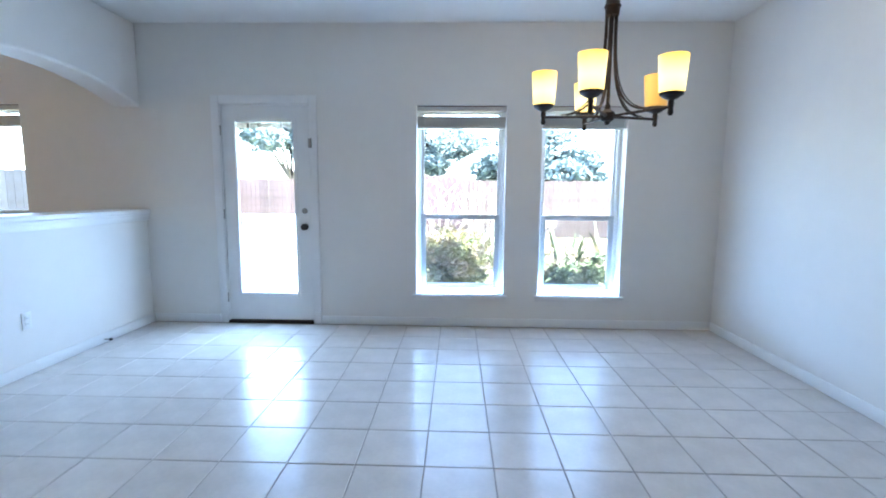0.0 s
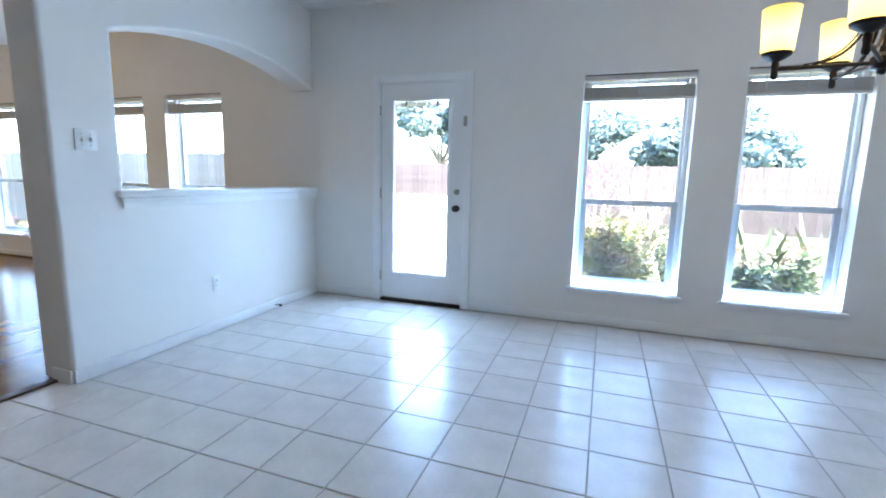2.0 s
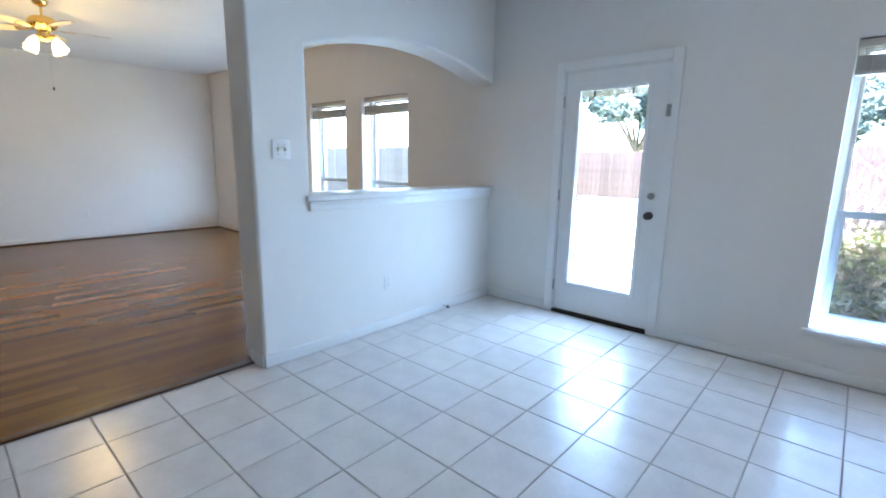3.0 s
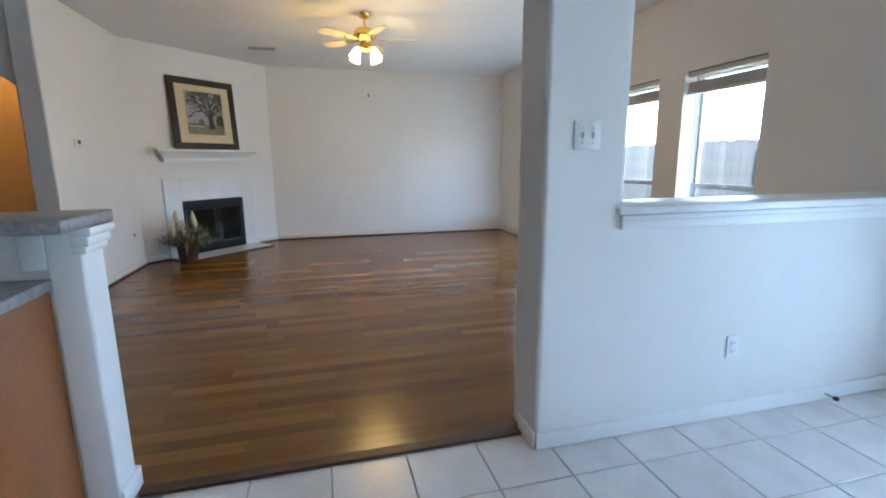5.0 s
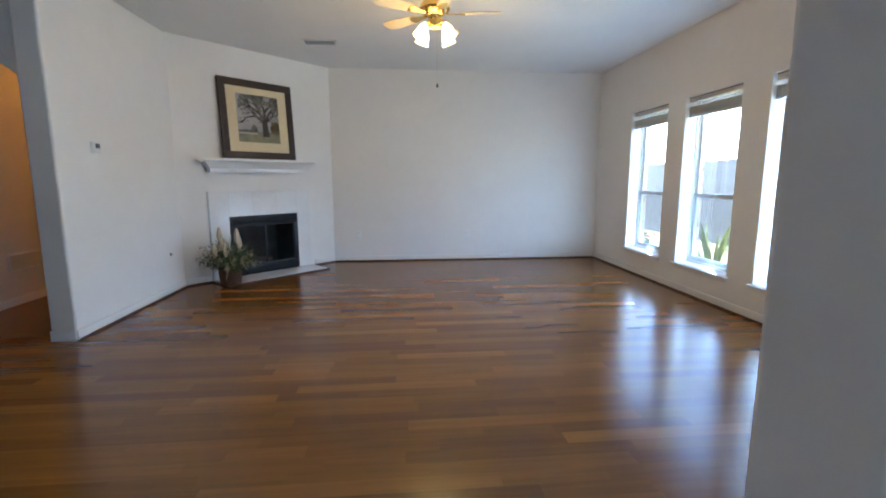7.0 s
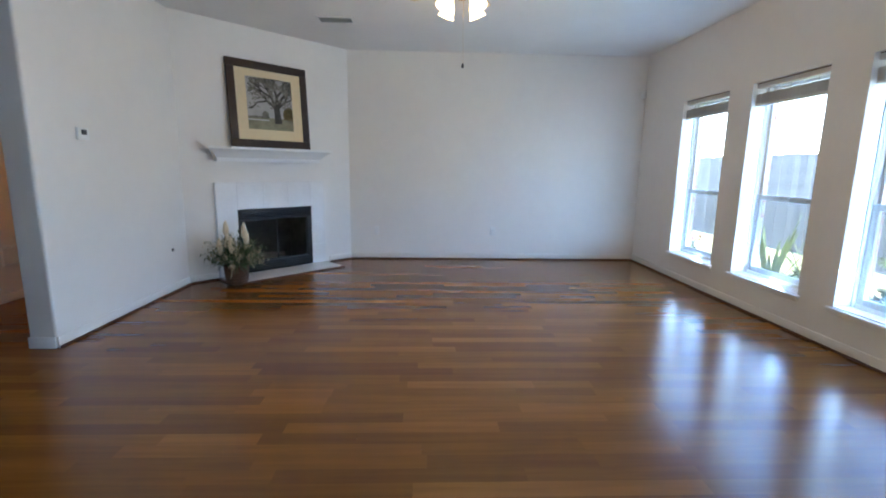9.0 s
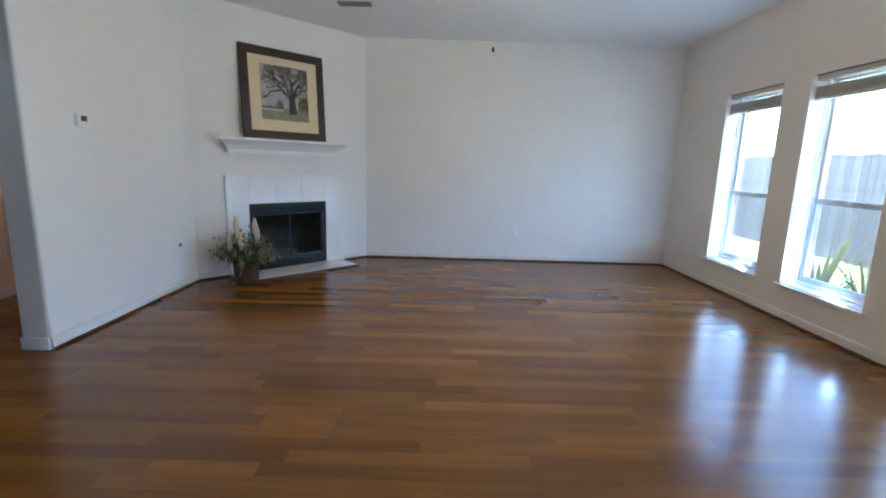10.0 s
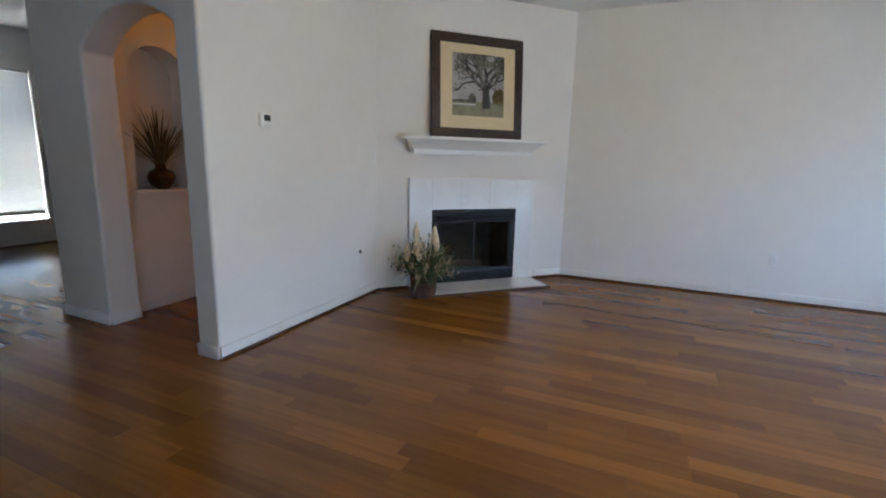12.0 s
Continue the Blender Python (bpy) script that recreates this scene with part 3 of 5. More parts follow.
# ---- small wall fittings ----
switch = thing("light_switch", "white double toggle switch plate on the pier", "light switch", pose(-2.069, 3.79, 1.38, 0, 0, 90))
part("plate", box(bmesh.new(), -0.06, 0.06, -0.007, 0.0, -0.058, 0.058, 0.003), M_PLASTIC, switch)
for x in (-0.023, 0.023):
    part("toggle", moved(box(bmesh.new(), -0.005, 0.005, -0.018, 0.0, -0.010, 0.010, 0.002), pose(x, -0.005, 0.0, 24 if x < 0 else -24)), M_PLASTIC, switch)
    part("toggle_slot", box(bmesh.new(), x - 0.006, x + 0.006, -0.0078, -0.0062, -0.013, 0.013), M_NICKEL, switch)
    for z in (-0.03, 0.03):
        part("screw", moved(lathe(bmesh.new(), [(0, 0), (0.0035, 0), (0.003, 0.0012), (0, 0.0014)], 10), pose(x, -0.007, z, 90)), M_NICKEL, switch)


def outlet(m, label="white duplex wall outlet"):
    o = thing("wall_outlet", label, "outlet", m, group="wall outlets")
    part("plate", box(bmesh.new(), -0.036, 0.036, -0.006, 0.0, -0.058, 0.058, 0.003), M_PLASTIC, o)
    for z in (-0.02, 0.02):
        r = part("receptacle", box(bmesh.new(), -0.017, 0.017, -0.0085, -0.0055, z - 0.014, z + 0.014, 0.003), M_PLASTIC, o)
        for x in (-0.006, 0.006):
            part("slot", box(bmesh.new(), x - 0.0012, x + 0.0012, -0.0092, -0.0084, z - 0.004, z + 0.005), M_DARK, r)
    return o


outlet(pose(-2.069, 4.65, 0.375, 0, 0, 90))
outlet(pose(WEST + 0.001, 2.33, 0.40, 0, 0, 90))
outlet(pose(WEST + 0.001, 3.95, 0.40, 0, 0, 90))
stop = thing("door_stop", "small dark rubber-tipped door stop on the baseboard", "door stop", pose(-2.056, 5.30, 0.035, 0, 90, 0))
part("stem", tube(bmesh.new(), [(0, 0, 0.0), (0, 0, 0.05)], 0.005, 8), M_NICKEL, stop)
part("tip", lathe(bmesh.new(), [(0, 0.045), (0.011, 0.046), (0.012, 0.062), (0.007, 0.068), (0, 0.069)], 12), M_DARK, stop)
jack = thing("cable_jack", "small dark coaxial cable jack in the wall", "cable jack", pose(-6.70, 0.485, 0.42, 0, 0, 180))
part("collar", moved(lathe(bmesh.new(), [(0, 0), (0.017, 0), (0.017, 0.004), (0, 0.005)], 14), pose(0, 0, 0, 90)), M_DARK, jack)
part("connector", moved(lathe(bmesh.new(), [(0.006, 0.003), (0.006, 0.018), (0, 0.018)], 8), pose(0, 0, 0, 90)), M_NICKEL, jack)
thermo = thing("thermostat", "white thermostat with a small dark display", "thermostat", pose(-5.63, 0.485, 1.475, 0, 0, 180) @ Matrix.Scale(0.88, 4))
part("housing", box(bmesh.new(), -0.062, 0.062, -0.028, 0.0, -0.05, 0.05, 0.006), M_PLASTIC, thermo)
part("display", box(bmesh.new(), -0.030, 0.030, -0.0305, -0.027, -0.008, 0.034, 0.001), M_DARK, thermo)
for x in (-0.02, 0.0, 0.02):
    part("button", box(bmesh.new(), x - 0.006, x + 0.006, -0.031, -0.027, -0.036, -0.026, 0.001), M_VINYL, thermo)
ms = thing("motion_sensor", "off-white motion sensor high in the room corner", "motion sensor", pose(WEST + 0.03, BACK - 0.03, 2.27, 0, 0, 45))
part("sensor_body", moved(box(bmesh.new(), -0.032, 0.032, -0.05, -0.008, -0.05, 0.055, 0.010), pose(0, 0, 0, 8)), M_PLASTIC, ms)
part("lens", box(bmesh.new(), -0.022, 0.022, -0.055, -0.046, -0.038, 0.012, 0.004), M_VINYL, ms)

# ---- ceiling register ----
vent = thing("ceiling_vent", "white slatted air register in the ceiling", "vent", pose(-7.2, 2.07, CEIL, 0, 0, 0))
bm = bmesh.new()
for x0, x1, y0, y1 in ((-0.10, 0.10, -0.19, -0.165), (-0.10, 0.10, 0.165, 0.19), (-0.10, -0.075, -0.165, 0.165), (0.075, 0.10, -0.165, 0.165)):
    box(bm, x0, x1, y0, y1, -0.012, -0.001, 0.003)
part("frame", bm, M_PLASTIC, vent)
part("backing", box(bmesh.new(), -0.075, 0.075, -0.165, 0.165, -0.004, -0.001), M_DARK, vent)
for k in range(6):
    part("slat", moved(box(bmesh.new(), -0.010, 0.010, -0.165, 0.165, -0.001, 0.001), pose(-0.062 + 0.025 * k, 0, -0.009, 0, 35)), M_SASH, vent)

# ---- chandelier ----
CH = (1.635, 4.16)
amber = bpy.data.materials.new("lit_amber_glass")
amber.use_nodes = True
nt = amber.node_tree
pb = nt.nodes["Principled BSDF"]
pb.inputs["Base Color"].default_value, pb.inputs["Roughness"].default_value = (0.75, 0.52, 0.18, 1), 0.35
co, sep, ramp = nt.nodes.new("ShaderNodeTexCoord"), nt.nodes.new("ShaderNodeSeparateXYZ"), nt.nodes.new("ShaderNodeValToRGB")
nt.links.new(co.outputs["Object"], sep.inputs["Vector"])
rng = nt.nodes.new("ShaderNodeMapRange")
rng.inputs["From Min"].default_value, rng.inputs["From Max"].default_value = 0.0, 0.165
nt.links.new(sep.outputs["Z"], rng.inputs["Value"])
nt.links.new(rng.outputs["Result"], ramp.inputs["Fac"])
ramp.color_ramp.elements[0].position, ramp.color_ramp.elements[0].color = 0.0, (1.6, 1.0, 0.24, 1)
ramp.color_ramp.elements[1].position, ramp.color_ramp.elements[1].color = 1.0, (1.0, 0.52, 0.06, 1)
ramp.color_ramp.elements.new(0.4).color = (1.0, 0.85, 0.40, 1)
nt.links.new(ramp.outputs["Color"], pb.inputs["Emission Color"])
pb.inputs["Emission Strength"].default_value = 0.12
# shade whose bulb is off: a weak glow is added to the glass itself
dim_amber = glowing("faint_glow_amber_glass", (1.0, 0.55, 0.12), 0.03, (0.62, 0.36, 0.09))

ch = thing("chandelier", "dark bronze five-light chandelier with lit amber glass shades", "chandelier", pose(CH[0], CH[1], 0))
HUB = 1.67
part("hub", lathe(bmesh.new(), [(0, -0.045), (0.012, -0.042), (0.016, -0.028), (0.03, -0.022), (0.038, -0.01), (0.038, 0.018), (0.028, 0.026), (0.016, 0.035), (0.013, 0.06), (0, 0.06)], 20, (0, 0, HUB)), M_BRONZE, ch)
part("canopy", lathe(bmesh.new(), [(0, -0.03), (0.02, -0.03), (0.055, -0.018), (0.065, 0), (0, 0)], 24, (0, 0, CEIL - 0.001)), M_BRONZE, ch)
part("stem", tube(bmesh.new(), [(0, 0, HUB + 0.05), (0, 0, CEIL - 0.02)], 0.009, 10), M_BRONZE, ch)
part("collar", lathe(bmesh.new(), [(0.009, -0.05), (0.034, -0.045), (0.036, -0.01), (0.042, 0), (0.036, 0.012), (0.03, 0.05), (0.009, 0.055)], 20, (0, 0, 2.21)), M_BRONZE, ch)
SHADE_R = 0.325
for k in range(5):
    a = radians(72 * k + 23.3)
    c, s = math.cos(a), math.sin(a)

    def at(r, z):
        return (r * c, r * s, z)

    arm = part("arm", tube(bmesh.new(), [at(0.03, HUB), at(0.12, HUB + 0.002), at(0.22, HUB + 0.004), at(SHADE_R, HUB + 0.006)], 0.0075, 8), M_BRONZE, ch)
    part("finial", lathe(bmesh.new(), [(0, -0.035), (0.008, -0.033), (0.013, -0.022), (0.011, 0.0), (0.014, 0.02), (0.012, 0.035), (0.03, 0.043), (0.052, 0.058), (0.055, 0.069), (0, 0.069)], 18, at(SHADE_R, HUB)), M_BRONZE, arm)
    for dr in (0.0, 0.02):
        pts = []
        for q in range(15):
            t = q / 14
            pts.append(at(0.022 + dr * 0.4 + (0.185 + dr) * (1 - math.cos(t * math.pi / 2)) ** 1.5, 2.20 - (2.20 - HUB - 0.015) * math.sin(t * math.pi / 2) ** 0.9))
        part("curved_rod", tube(bmesh.new(), pts, 0.0055 if not dr else 0.003, 7), M_BRONZE, ch)
    sh = lathe(bmesh.new(), [(0.0, 0.0), (0.053, 0.0), (0.056, 0.004), (0.066, 0.160), (0.067, 0.165), (0.064, 0.165), (0.054, 0.008), (0, 0.006)], 28)
    shade = part("shade", sh, dim_amber if k == 0 else amber, ch, "amber glass cylinder shade, bulb off, with a faint added glow" if k == 0 else "lit amber glass cylinder shade")
    shade.location = at(SHADE_R, HUB + 0.070)
point_lamp("chandelier_light", (CH[0], CH[1], 2.0), 0.6, (1.0, 0.80, 0.54), 0.25)

# ---- ceiling fan ----
FAN = (-5.44, 3.25)
fan = thing("ceiling_fan", "brass ceiling fan with pale blades and four lit tulip shades", "ceiling fan", pose(FAN[0], FAN[1], 0))
part("canopy", lathe(bmesh.new(), [(0, -0.055), (0.02, -0.055), (0.05, -0.04), (0.068, -0.01), (0.068, 0), (0, 0)], 24, (0, 0, CEIL - 0.001)), M_BRASS, fan)
part("downrod", tube(bmesh.new(), [(0, 0, CEIL - 0.05), (0, 0, 2.60)], 0.011, 10), M_BRASS, fan)
part("motor", lathe(bmesh.new(), [(0, 0.10), (0.03, 0.10), (0.09, 0.085), (0.118, 0.05), (0.122, 0.02), (0.10, -0.01), (0.06, -0.03), (0.055, -0.05), (0, -0.05)], 28, (0, 0, 2.525)), M_BRASS, fan)
part("switch_housing", lathe(bmesh.new(), [(0, 0.02), (0.05, 0.02), (0.058, -0.01), (0.05, -0.045), (0.03, -0.06), (0, -0.064)], 24, (0, 0, 2.455)), M_BRASS, fan)
warm_glass = glowing("lit_frosted_glass", (1.0, 0.70, 0.32), 0.30, (0.85, 0.80, 0.70))
for k in range(5):
    a = 72 * k + 12
    bm = slab(bmesh.new(), [(0.19, -0.045), (0.30, -0.058), (0.44, -0.066), (0.50, -0.062), (0.525, -0.04), (0.532, 0), (0.525, 0.04), (0.50, 0.062), (0.44, 0.066), (0.30, 0.058), (0.19, 0.045)], -0.004, 0.004)
    blade = part("blade", moved(bm, pose(0, 0, 2.515, 0, 0, a) @ pose(0, 0, 0, 11)), M_BLADE, fan)
    bm = slab(bmesh.new(), [(0.09, -0.014), (0.15, -0.020), (0.21, -0.04), (0.24, -0.03), (0.245, 0), (0.24, 0.03), (0.21, 0.04), (0.15, 0.020), (0.09, 0.014)], -0.011, -0.005)
    part("blade_bracket", moved(bm, pose(0, 0, 2.515, 0, 0, a) @ pose(0, 0, 0, 11)), M_BRASS, blade)
for k in range(4):
    a = radians(90 * k + 40)
    c, s = math.cos(a), math.sin(a)
    part("light_arm", tube(bmesh.new(), [(0.04 * c, 0.04 * s, 2.43), (0.085 * c, 0.085 * s, 2.435), (0.11 * c, 0.11 * s, 2.415)], 0.009, 8), M_BRASS, fan)
    bm = lathe(bmesh.new(), [(0.018, 0.012), (0.024, 0.0), (0.040, -0.03), (0.047, -0.06), (0.050, -0.085), (0.060, -0.105), (0.057, -0.106), (0.046, -0.084), (0.040, -0.05), (0.016, 0.0)], 24, flute=0.06, flutes=8)
    part("tulip_shade", moved(bm, pose(0.112 * c, 0.112 * s, 2.405, 0, 0, math.degrees(a)) @ pose(0, 0, 0, 0, -28, 0)), warm_glass, fan, "lit frosted glass tulip shade")
chain = part("pull_chain", tube(bmesh.new(), [(0.03, 0.01, 2.40), (0.032, 0.012, 1.97)], 0.0007, 5), M_BRASS, fan)
part("pull_knob", lathe(bmesh.new(), [(0, 0.022), (0.004, 0.02), (0.008, 0.008), (0.009, 0), (0.006, -0.01), (0, -0.013)], 10, (0.032, 0.012, 1.955)), M_BRONZE, chain)
point_lamp("fan_light", (FAN[0], FAN[1], 2.18), 2.4, (1.0, 0.65, 0.22), 0.26)

# ---- fireplace ----
fp = thing("fireplace", "corner fireplace with black steel firebox and white marble surround", "fireplace", diagonal)
box_x0, box_x1 = FB0 - 0.001, FB1 + 0.001
bm = bmesh.new()
for x0, x1, y0, y1, z0, z1 in ((FB0 + 0.02, FB1 - 0.02, 0.50, 0.52, 0.0, 0.70), (FB0 + 0.002, FB0 + 0.02, 0.02, 0.52, 0.0, 0.70), (FB1 - 0.02, FB1 - 0.002, 0.02, 0.52, 0.0, 0.70), (FB0 + 0.02, FB1 - 0.02, 0.02, 0.50, 0.0, 0.022), (FB0 + 0.002, FB1 - 0.002, 0.02, 0.52, 0.70, 0.72)):
    box(bm, x0, x1, y0, y1, z0, z1)
firebox = part("firebox", bm, M_SOOT, fp, "sooty grey firebox interior")
bm = bmesh.new()
box(bm, FB0, FB1, -0.028, 0.02, 0.645, FBZ, 0.004)
box(bm, FB0, FB1, -0.028, 0.02, 0.028, 0.145, 0.004)
box(bm, FB0, FB0 + 0.065, -0.028, 0.02, 0.145, 0.645, 0.004)
box(bm, FB1 - 0.065, FB1, -0.028, 0.02, 0.145, 0.645, 0.004)
face = part("steel_face", bm, M_BLACK, fp, "black steel front")
for z in (0.68, 0.705, 0.73, 0.06, 0.085, 0.11):
    part("louver", moved(box(bmesh.new(), FB0 + 0.03, FB1 - 0.03, -0.012, 0.012, -0.0015, 0.0015), pose(0, -0.034, z, 30)), M_BLACK, face)
for x0, x1 in ((FB0 + 0.066, 1.024), (1.026, FB1 - 0.066)):
    bm = bmesh.new()
    box(bm, x0, x0 + 0.008, -0.012, -0.004, 0.147, 0.643, 0.002)
    box(bm, x1 - 0.008, x1, -0.012, -0.004, 0.147, 0.643, 0.002)
    box(bm, x0 + 0.008, x1 - 0.008, -0.012, -0.004, 0.147, 0.160, 0.002)
    box(bm, x0 + 0.008, x1 - 0.008, -0.012, -0.004, 0.630, 0.643, 0.002)
    gd = part("glass_door", bm, M_BLACK, face)
    pane = part("door_glass", box(bmesh.new(), x0 + 0.008, x1 - 0.008, -0.010, -0.006, 0.160, 0.630), M_GLASS, gd)
    pane.parent = face
for k in range(3):
    y = 0.17 + 0.09 * k
    part("log", tube(bmesh.new(), [(0.78 + 0.03 * k, y, 0.085 + 0.05 * (k == 1)), (1.0, y + 0.02, 0.09 + 0.05 * (k == 1)), (1.27 - 0.03 * k, y - 0.01, 0.087 + 0.05 * (k == 1))], [0.04, 0.045, 0.038], 10), M_BARK, firebox)
bm = bmesh.new()
for k in range(7):
    box(bm, 0.82 + 0.06 * k, 0.832 + 0.06 * k, 0.10, 0.42, 0.035, 0.047)
part("grate", bm, M_BLACK, firebox)
# marble surround tiles
S0, S1, SZ = 0.33, 1.69, 1.075
cells = []
for k in range(3):
    cells.append((S0, FB0, 0.022 + k * FBZ / 3.06, 0.018 + (k + 1) * FBZ / 3.06))
    cells.append((FB1, S1, 0.022 + k * FBZ / 3.06, 0.018 + (k + 1) * FBZ / 3.06))
cols = [S0, FB0, FB0 + 0.31, FB0 + 0.62, FB1, S1]
for a, b in zip(cols, cols[1:]):
    cells.append((a, b, FBZ + 0.004, SZ))
for a, b, c, d in cells:
    part("marble_tile", box(bmesh.new(), a + 0.0005, b - 0.0005, -0.016, -0.002, c + 0.0005, d - 0.0005, 0.0008, 1), M_MARBLE, fp)
part("surround_back", pierced(S0 + 0.002, S1 - 0.002, -0.008, -0.0005, 0.02, SZ - 0.002, [(FB0 - 0.002, FB1 + 0.002, 0.01, FBZ + 0.002)]), M_PLASTIC, fp)
part("surround_edge", box(bmesh.new(), S0 - 0.012, S0 - 0.001, -0.014, -0.001, 0.02, SZ), M_SASH, fp, "thin grey metal edge of the surround")
# mantel shelf with crown moulding
bm = bmesh.new()
prof = [(0.0, 1.305), (0.075, 1.305), (0.078, 1.345), (0.086, 1.352), (0.10, 1.365), (0.125, 1.395), (0.155, 1.42), (0.185, 1.432), (0.192, 1.436), (0.192, 1.462), (0.0, 1.462)]
ends = []
for sgn, u0 in ((-1, 0.345), (1, 1.60)):
    ends.append([bm.verts.new((u0 + sgn * max(0.0, d - 0.075) * 1.05, -d - 0.001, z)) for d, z in prof])
n = len(prof)
for k in range(n):
    bm.faces.new((ends[0][k], ends[0][(k + 1) % n], ends[1][(k + 1) % n], ends[1][k]))
bm.faces.new(ends[0][::-1])
bm.faces.new(ends[1])
mantel = part("mantel_shelf", bm, M_TRIM, fp, "white crown-moulded mantel shelf")
# hearth
hx0, hx1 = 0.33, 1.68
hearth = part("hearth_slab", box(bmesh.new(), hx0, hx1, -0.385, -0.002, 0.0, 0.012), M_GROUT, fp)
cols = [hx0 + (hx1 - hx0) * k / 4 for k in range(5)]
for a, b in zip(cols, cols[1:]):
    part("hearth_tile", box(bmesh.new(), a + 0.001, b - 0.001, -0.384, -0.018, 0.012, 0.022, 0.0012, 1), M_MARBLE, hearth)
bm = bmesh.new()
box(bm, hx0 - 0.03, hx1 + 0.03, -0.418, -0.386, 0.0, 0.018, 0.005)
box(bm, hx1 + 0.001, hx1 + 0.03, -0.385, -0.002, 0.0, 0.018, 0.005)
box(bm, hx0 - 0.03, hx0 - 0.001, -0.385, -0.002, 0.0, 0.018, 0.005)
part("hearth_edge", bm, M_SHOE, fp, "dark stained edge strip around the hearth")

# ---- framed tree picture leaning on the mantel ----
PW, PH = 0.955, 0.945
pic = thing("framed_picture", "tree print in a dark walnut frame with cream mat", "picture", diagonal @ pose(0.99, -0.075, 1.4635, -3.6))
bm = bmesh.new()
fw = 0.088
for x0, x1, z0, z1 in ((-PW / 2, PW / 2, 0, fw), (-PW / 2, PW / 2, PH - fw, PH), (-PW / 2, -PW / 2 + fw, fw, PH - fw), (PW / 2 - fw, PW / 2, fw, PH - fw)):
    box(bm, x0, x1, -0.022, 0.012, z0, z1, 0.007, 3)
part("frame", bm, M_FRAME, pic)
part("inner_lip", box(bmesh.new(), -PW / 2 + fw - 0.012, PW / 2 - fw + 0.012, -0.010, 0.006, fw - 0.012, PH - fw + 0.012), M_FRAME, pic)
part("mat_board", box(bmesh.new(), -PW / 2 + fw, PW / 2 - fw, -0.0135, -0.0105, fw, PH - fw), M_MAT, pic)
px, pz0, pz1 = 0.272, 0.205, 0.775
M_PSKY = material("print_pale_sky", (0.40, 0.38, 0.37), 0.5, grain=(7, 0.8, 1.15))
M_PGRASS = material("print_meadow", (0.235, 0.225, 0.14), 0.5, grain=(14, 0.7, 1.3))
M_PTREE = material("print_dark_tree", (0.05, 0.045, 0.037), 0.5, grain=(25, 0.6, 1.5))
M_PLEAF = material("print_foliage", (0.16, 0.15, 0.12), 0.5, grain=(30, 0.5, 1.5))
M_PBUSH = material("print_olive_bush", (0.17, 0.13, 0.045), 0.5, grain=(25, 0.6, 1.4))
M_PWATER = material("print_pale_water", (0.50, 0.49, 0.46), 0.5, grain=(9, 0.9, 1.1))
pr = part("print_sky", box(bmesh.new(), -px, px, -0.0150, -0.0137, pz0, pz1), M_PSKY, pic, "printed landscape with pale sky")
part("print_meadow", box(bmesh.new(), -px, px, -0.0158, -0.0152, pz0, pz0 + 0.135), M_PGRASS, pr)
part("print_water", box(bmesh.new(), -px, -0.03, -0.0162, -0.0159, pz0 + 0.098, pz0 + 0.112), M_PWATER, pr)


def flat(points, y, mat, name):
    bm = bmesh.new()
    bm.faces.new([bm.verts.new((x, y, z)) for x, z in points])
    bmesh.ops.solidify(bm, geom=bm.faces[:], thickness=0.0003)
    return part(name, bm, mat, pr, smooth=False)


flat([(px - 0.115, pz0 + 0.13), (px - 0.001, pz0 + 0.12), (px - 0.001, pz0 + 0.25), (px - 0.04, pz0 + 0.275), (px - 0.10, pz0 + 0.25), (px - 0.13, pz0 + 0.19)], -0.0164, M_PBUSH, "print_bush")
flat([(-px + 0.16, pz0 + 0.13), (-px + 0.25, pz0 + 0.13), (-px + 0.24, pz0 + 0.19), (-px + 0.20, pz0 + 0.215), (-px + 0.17, pz0 + 0.18)], -0.0164, M_PLEAF, "print_bush")
flat([(-px, pz0 + 0.125), (-0.03, pz0 + 0.125), (-0.03, pz0 + 0.145), (-px + 0.1, pz0 + 0.15), (-px, pz0 + 0.14)], -0.0163, M_PLEAF, "print_far_wood")
rnd = random.Random(5)
bm = bmesh.new()


def limb(x0, z0, x1, z1, w0, w1):
    dx, dz = x1 - x0, z1 - z0
    k = math.hypot(dx, dz)
    ox, oz = -dz / k, dx / k
    bm.faces.new([bm.verts.new((x, -0.0170, z)) for x, z in ((x0 + ox * w0, z0 + oz * w0), (x1 + ox * w1, z1 + oz * w1), (x1 - ox * w1, z1 - oz * w1), (x0 - ox * w0, z0 - oz * w0))])


def branch(x, z, a, long, w, deep):
    x1, z1 = x + long * math.sin(a), z + long * math.cos(a)
    x1, z1 = max(-px + 0.004, min(px - 0.004, x1)), min(pz1 - 0.004, max(pz0 + 0.22, z1))
    limb(x, z, x1, z1, w, w * 0.66)
    if deep:
        for _ in range(3):
            branch(x1, z1, a + rnd.uniform(-0.85, 0.85), long * rnd.uniform(0.6, 0.9), w * 0.6, deep - 1)


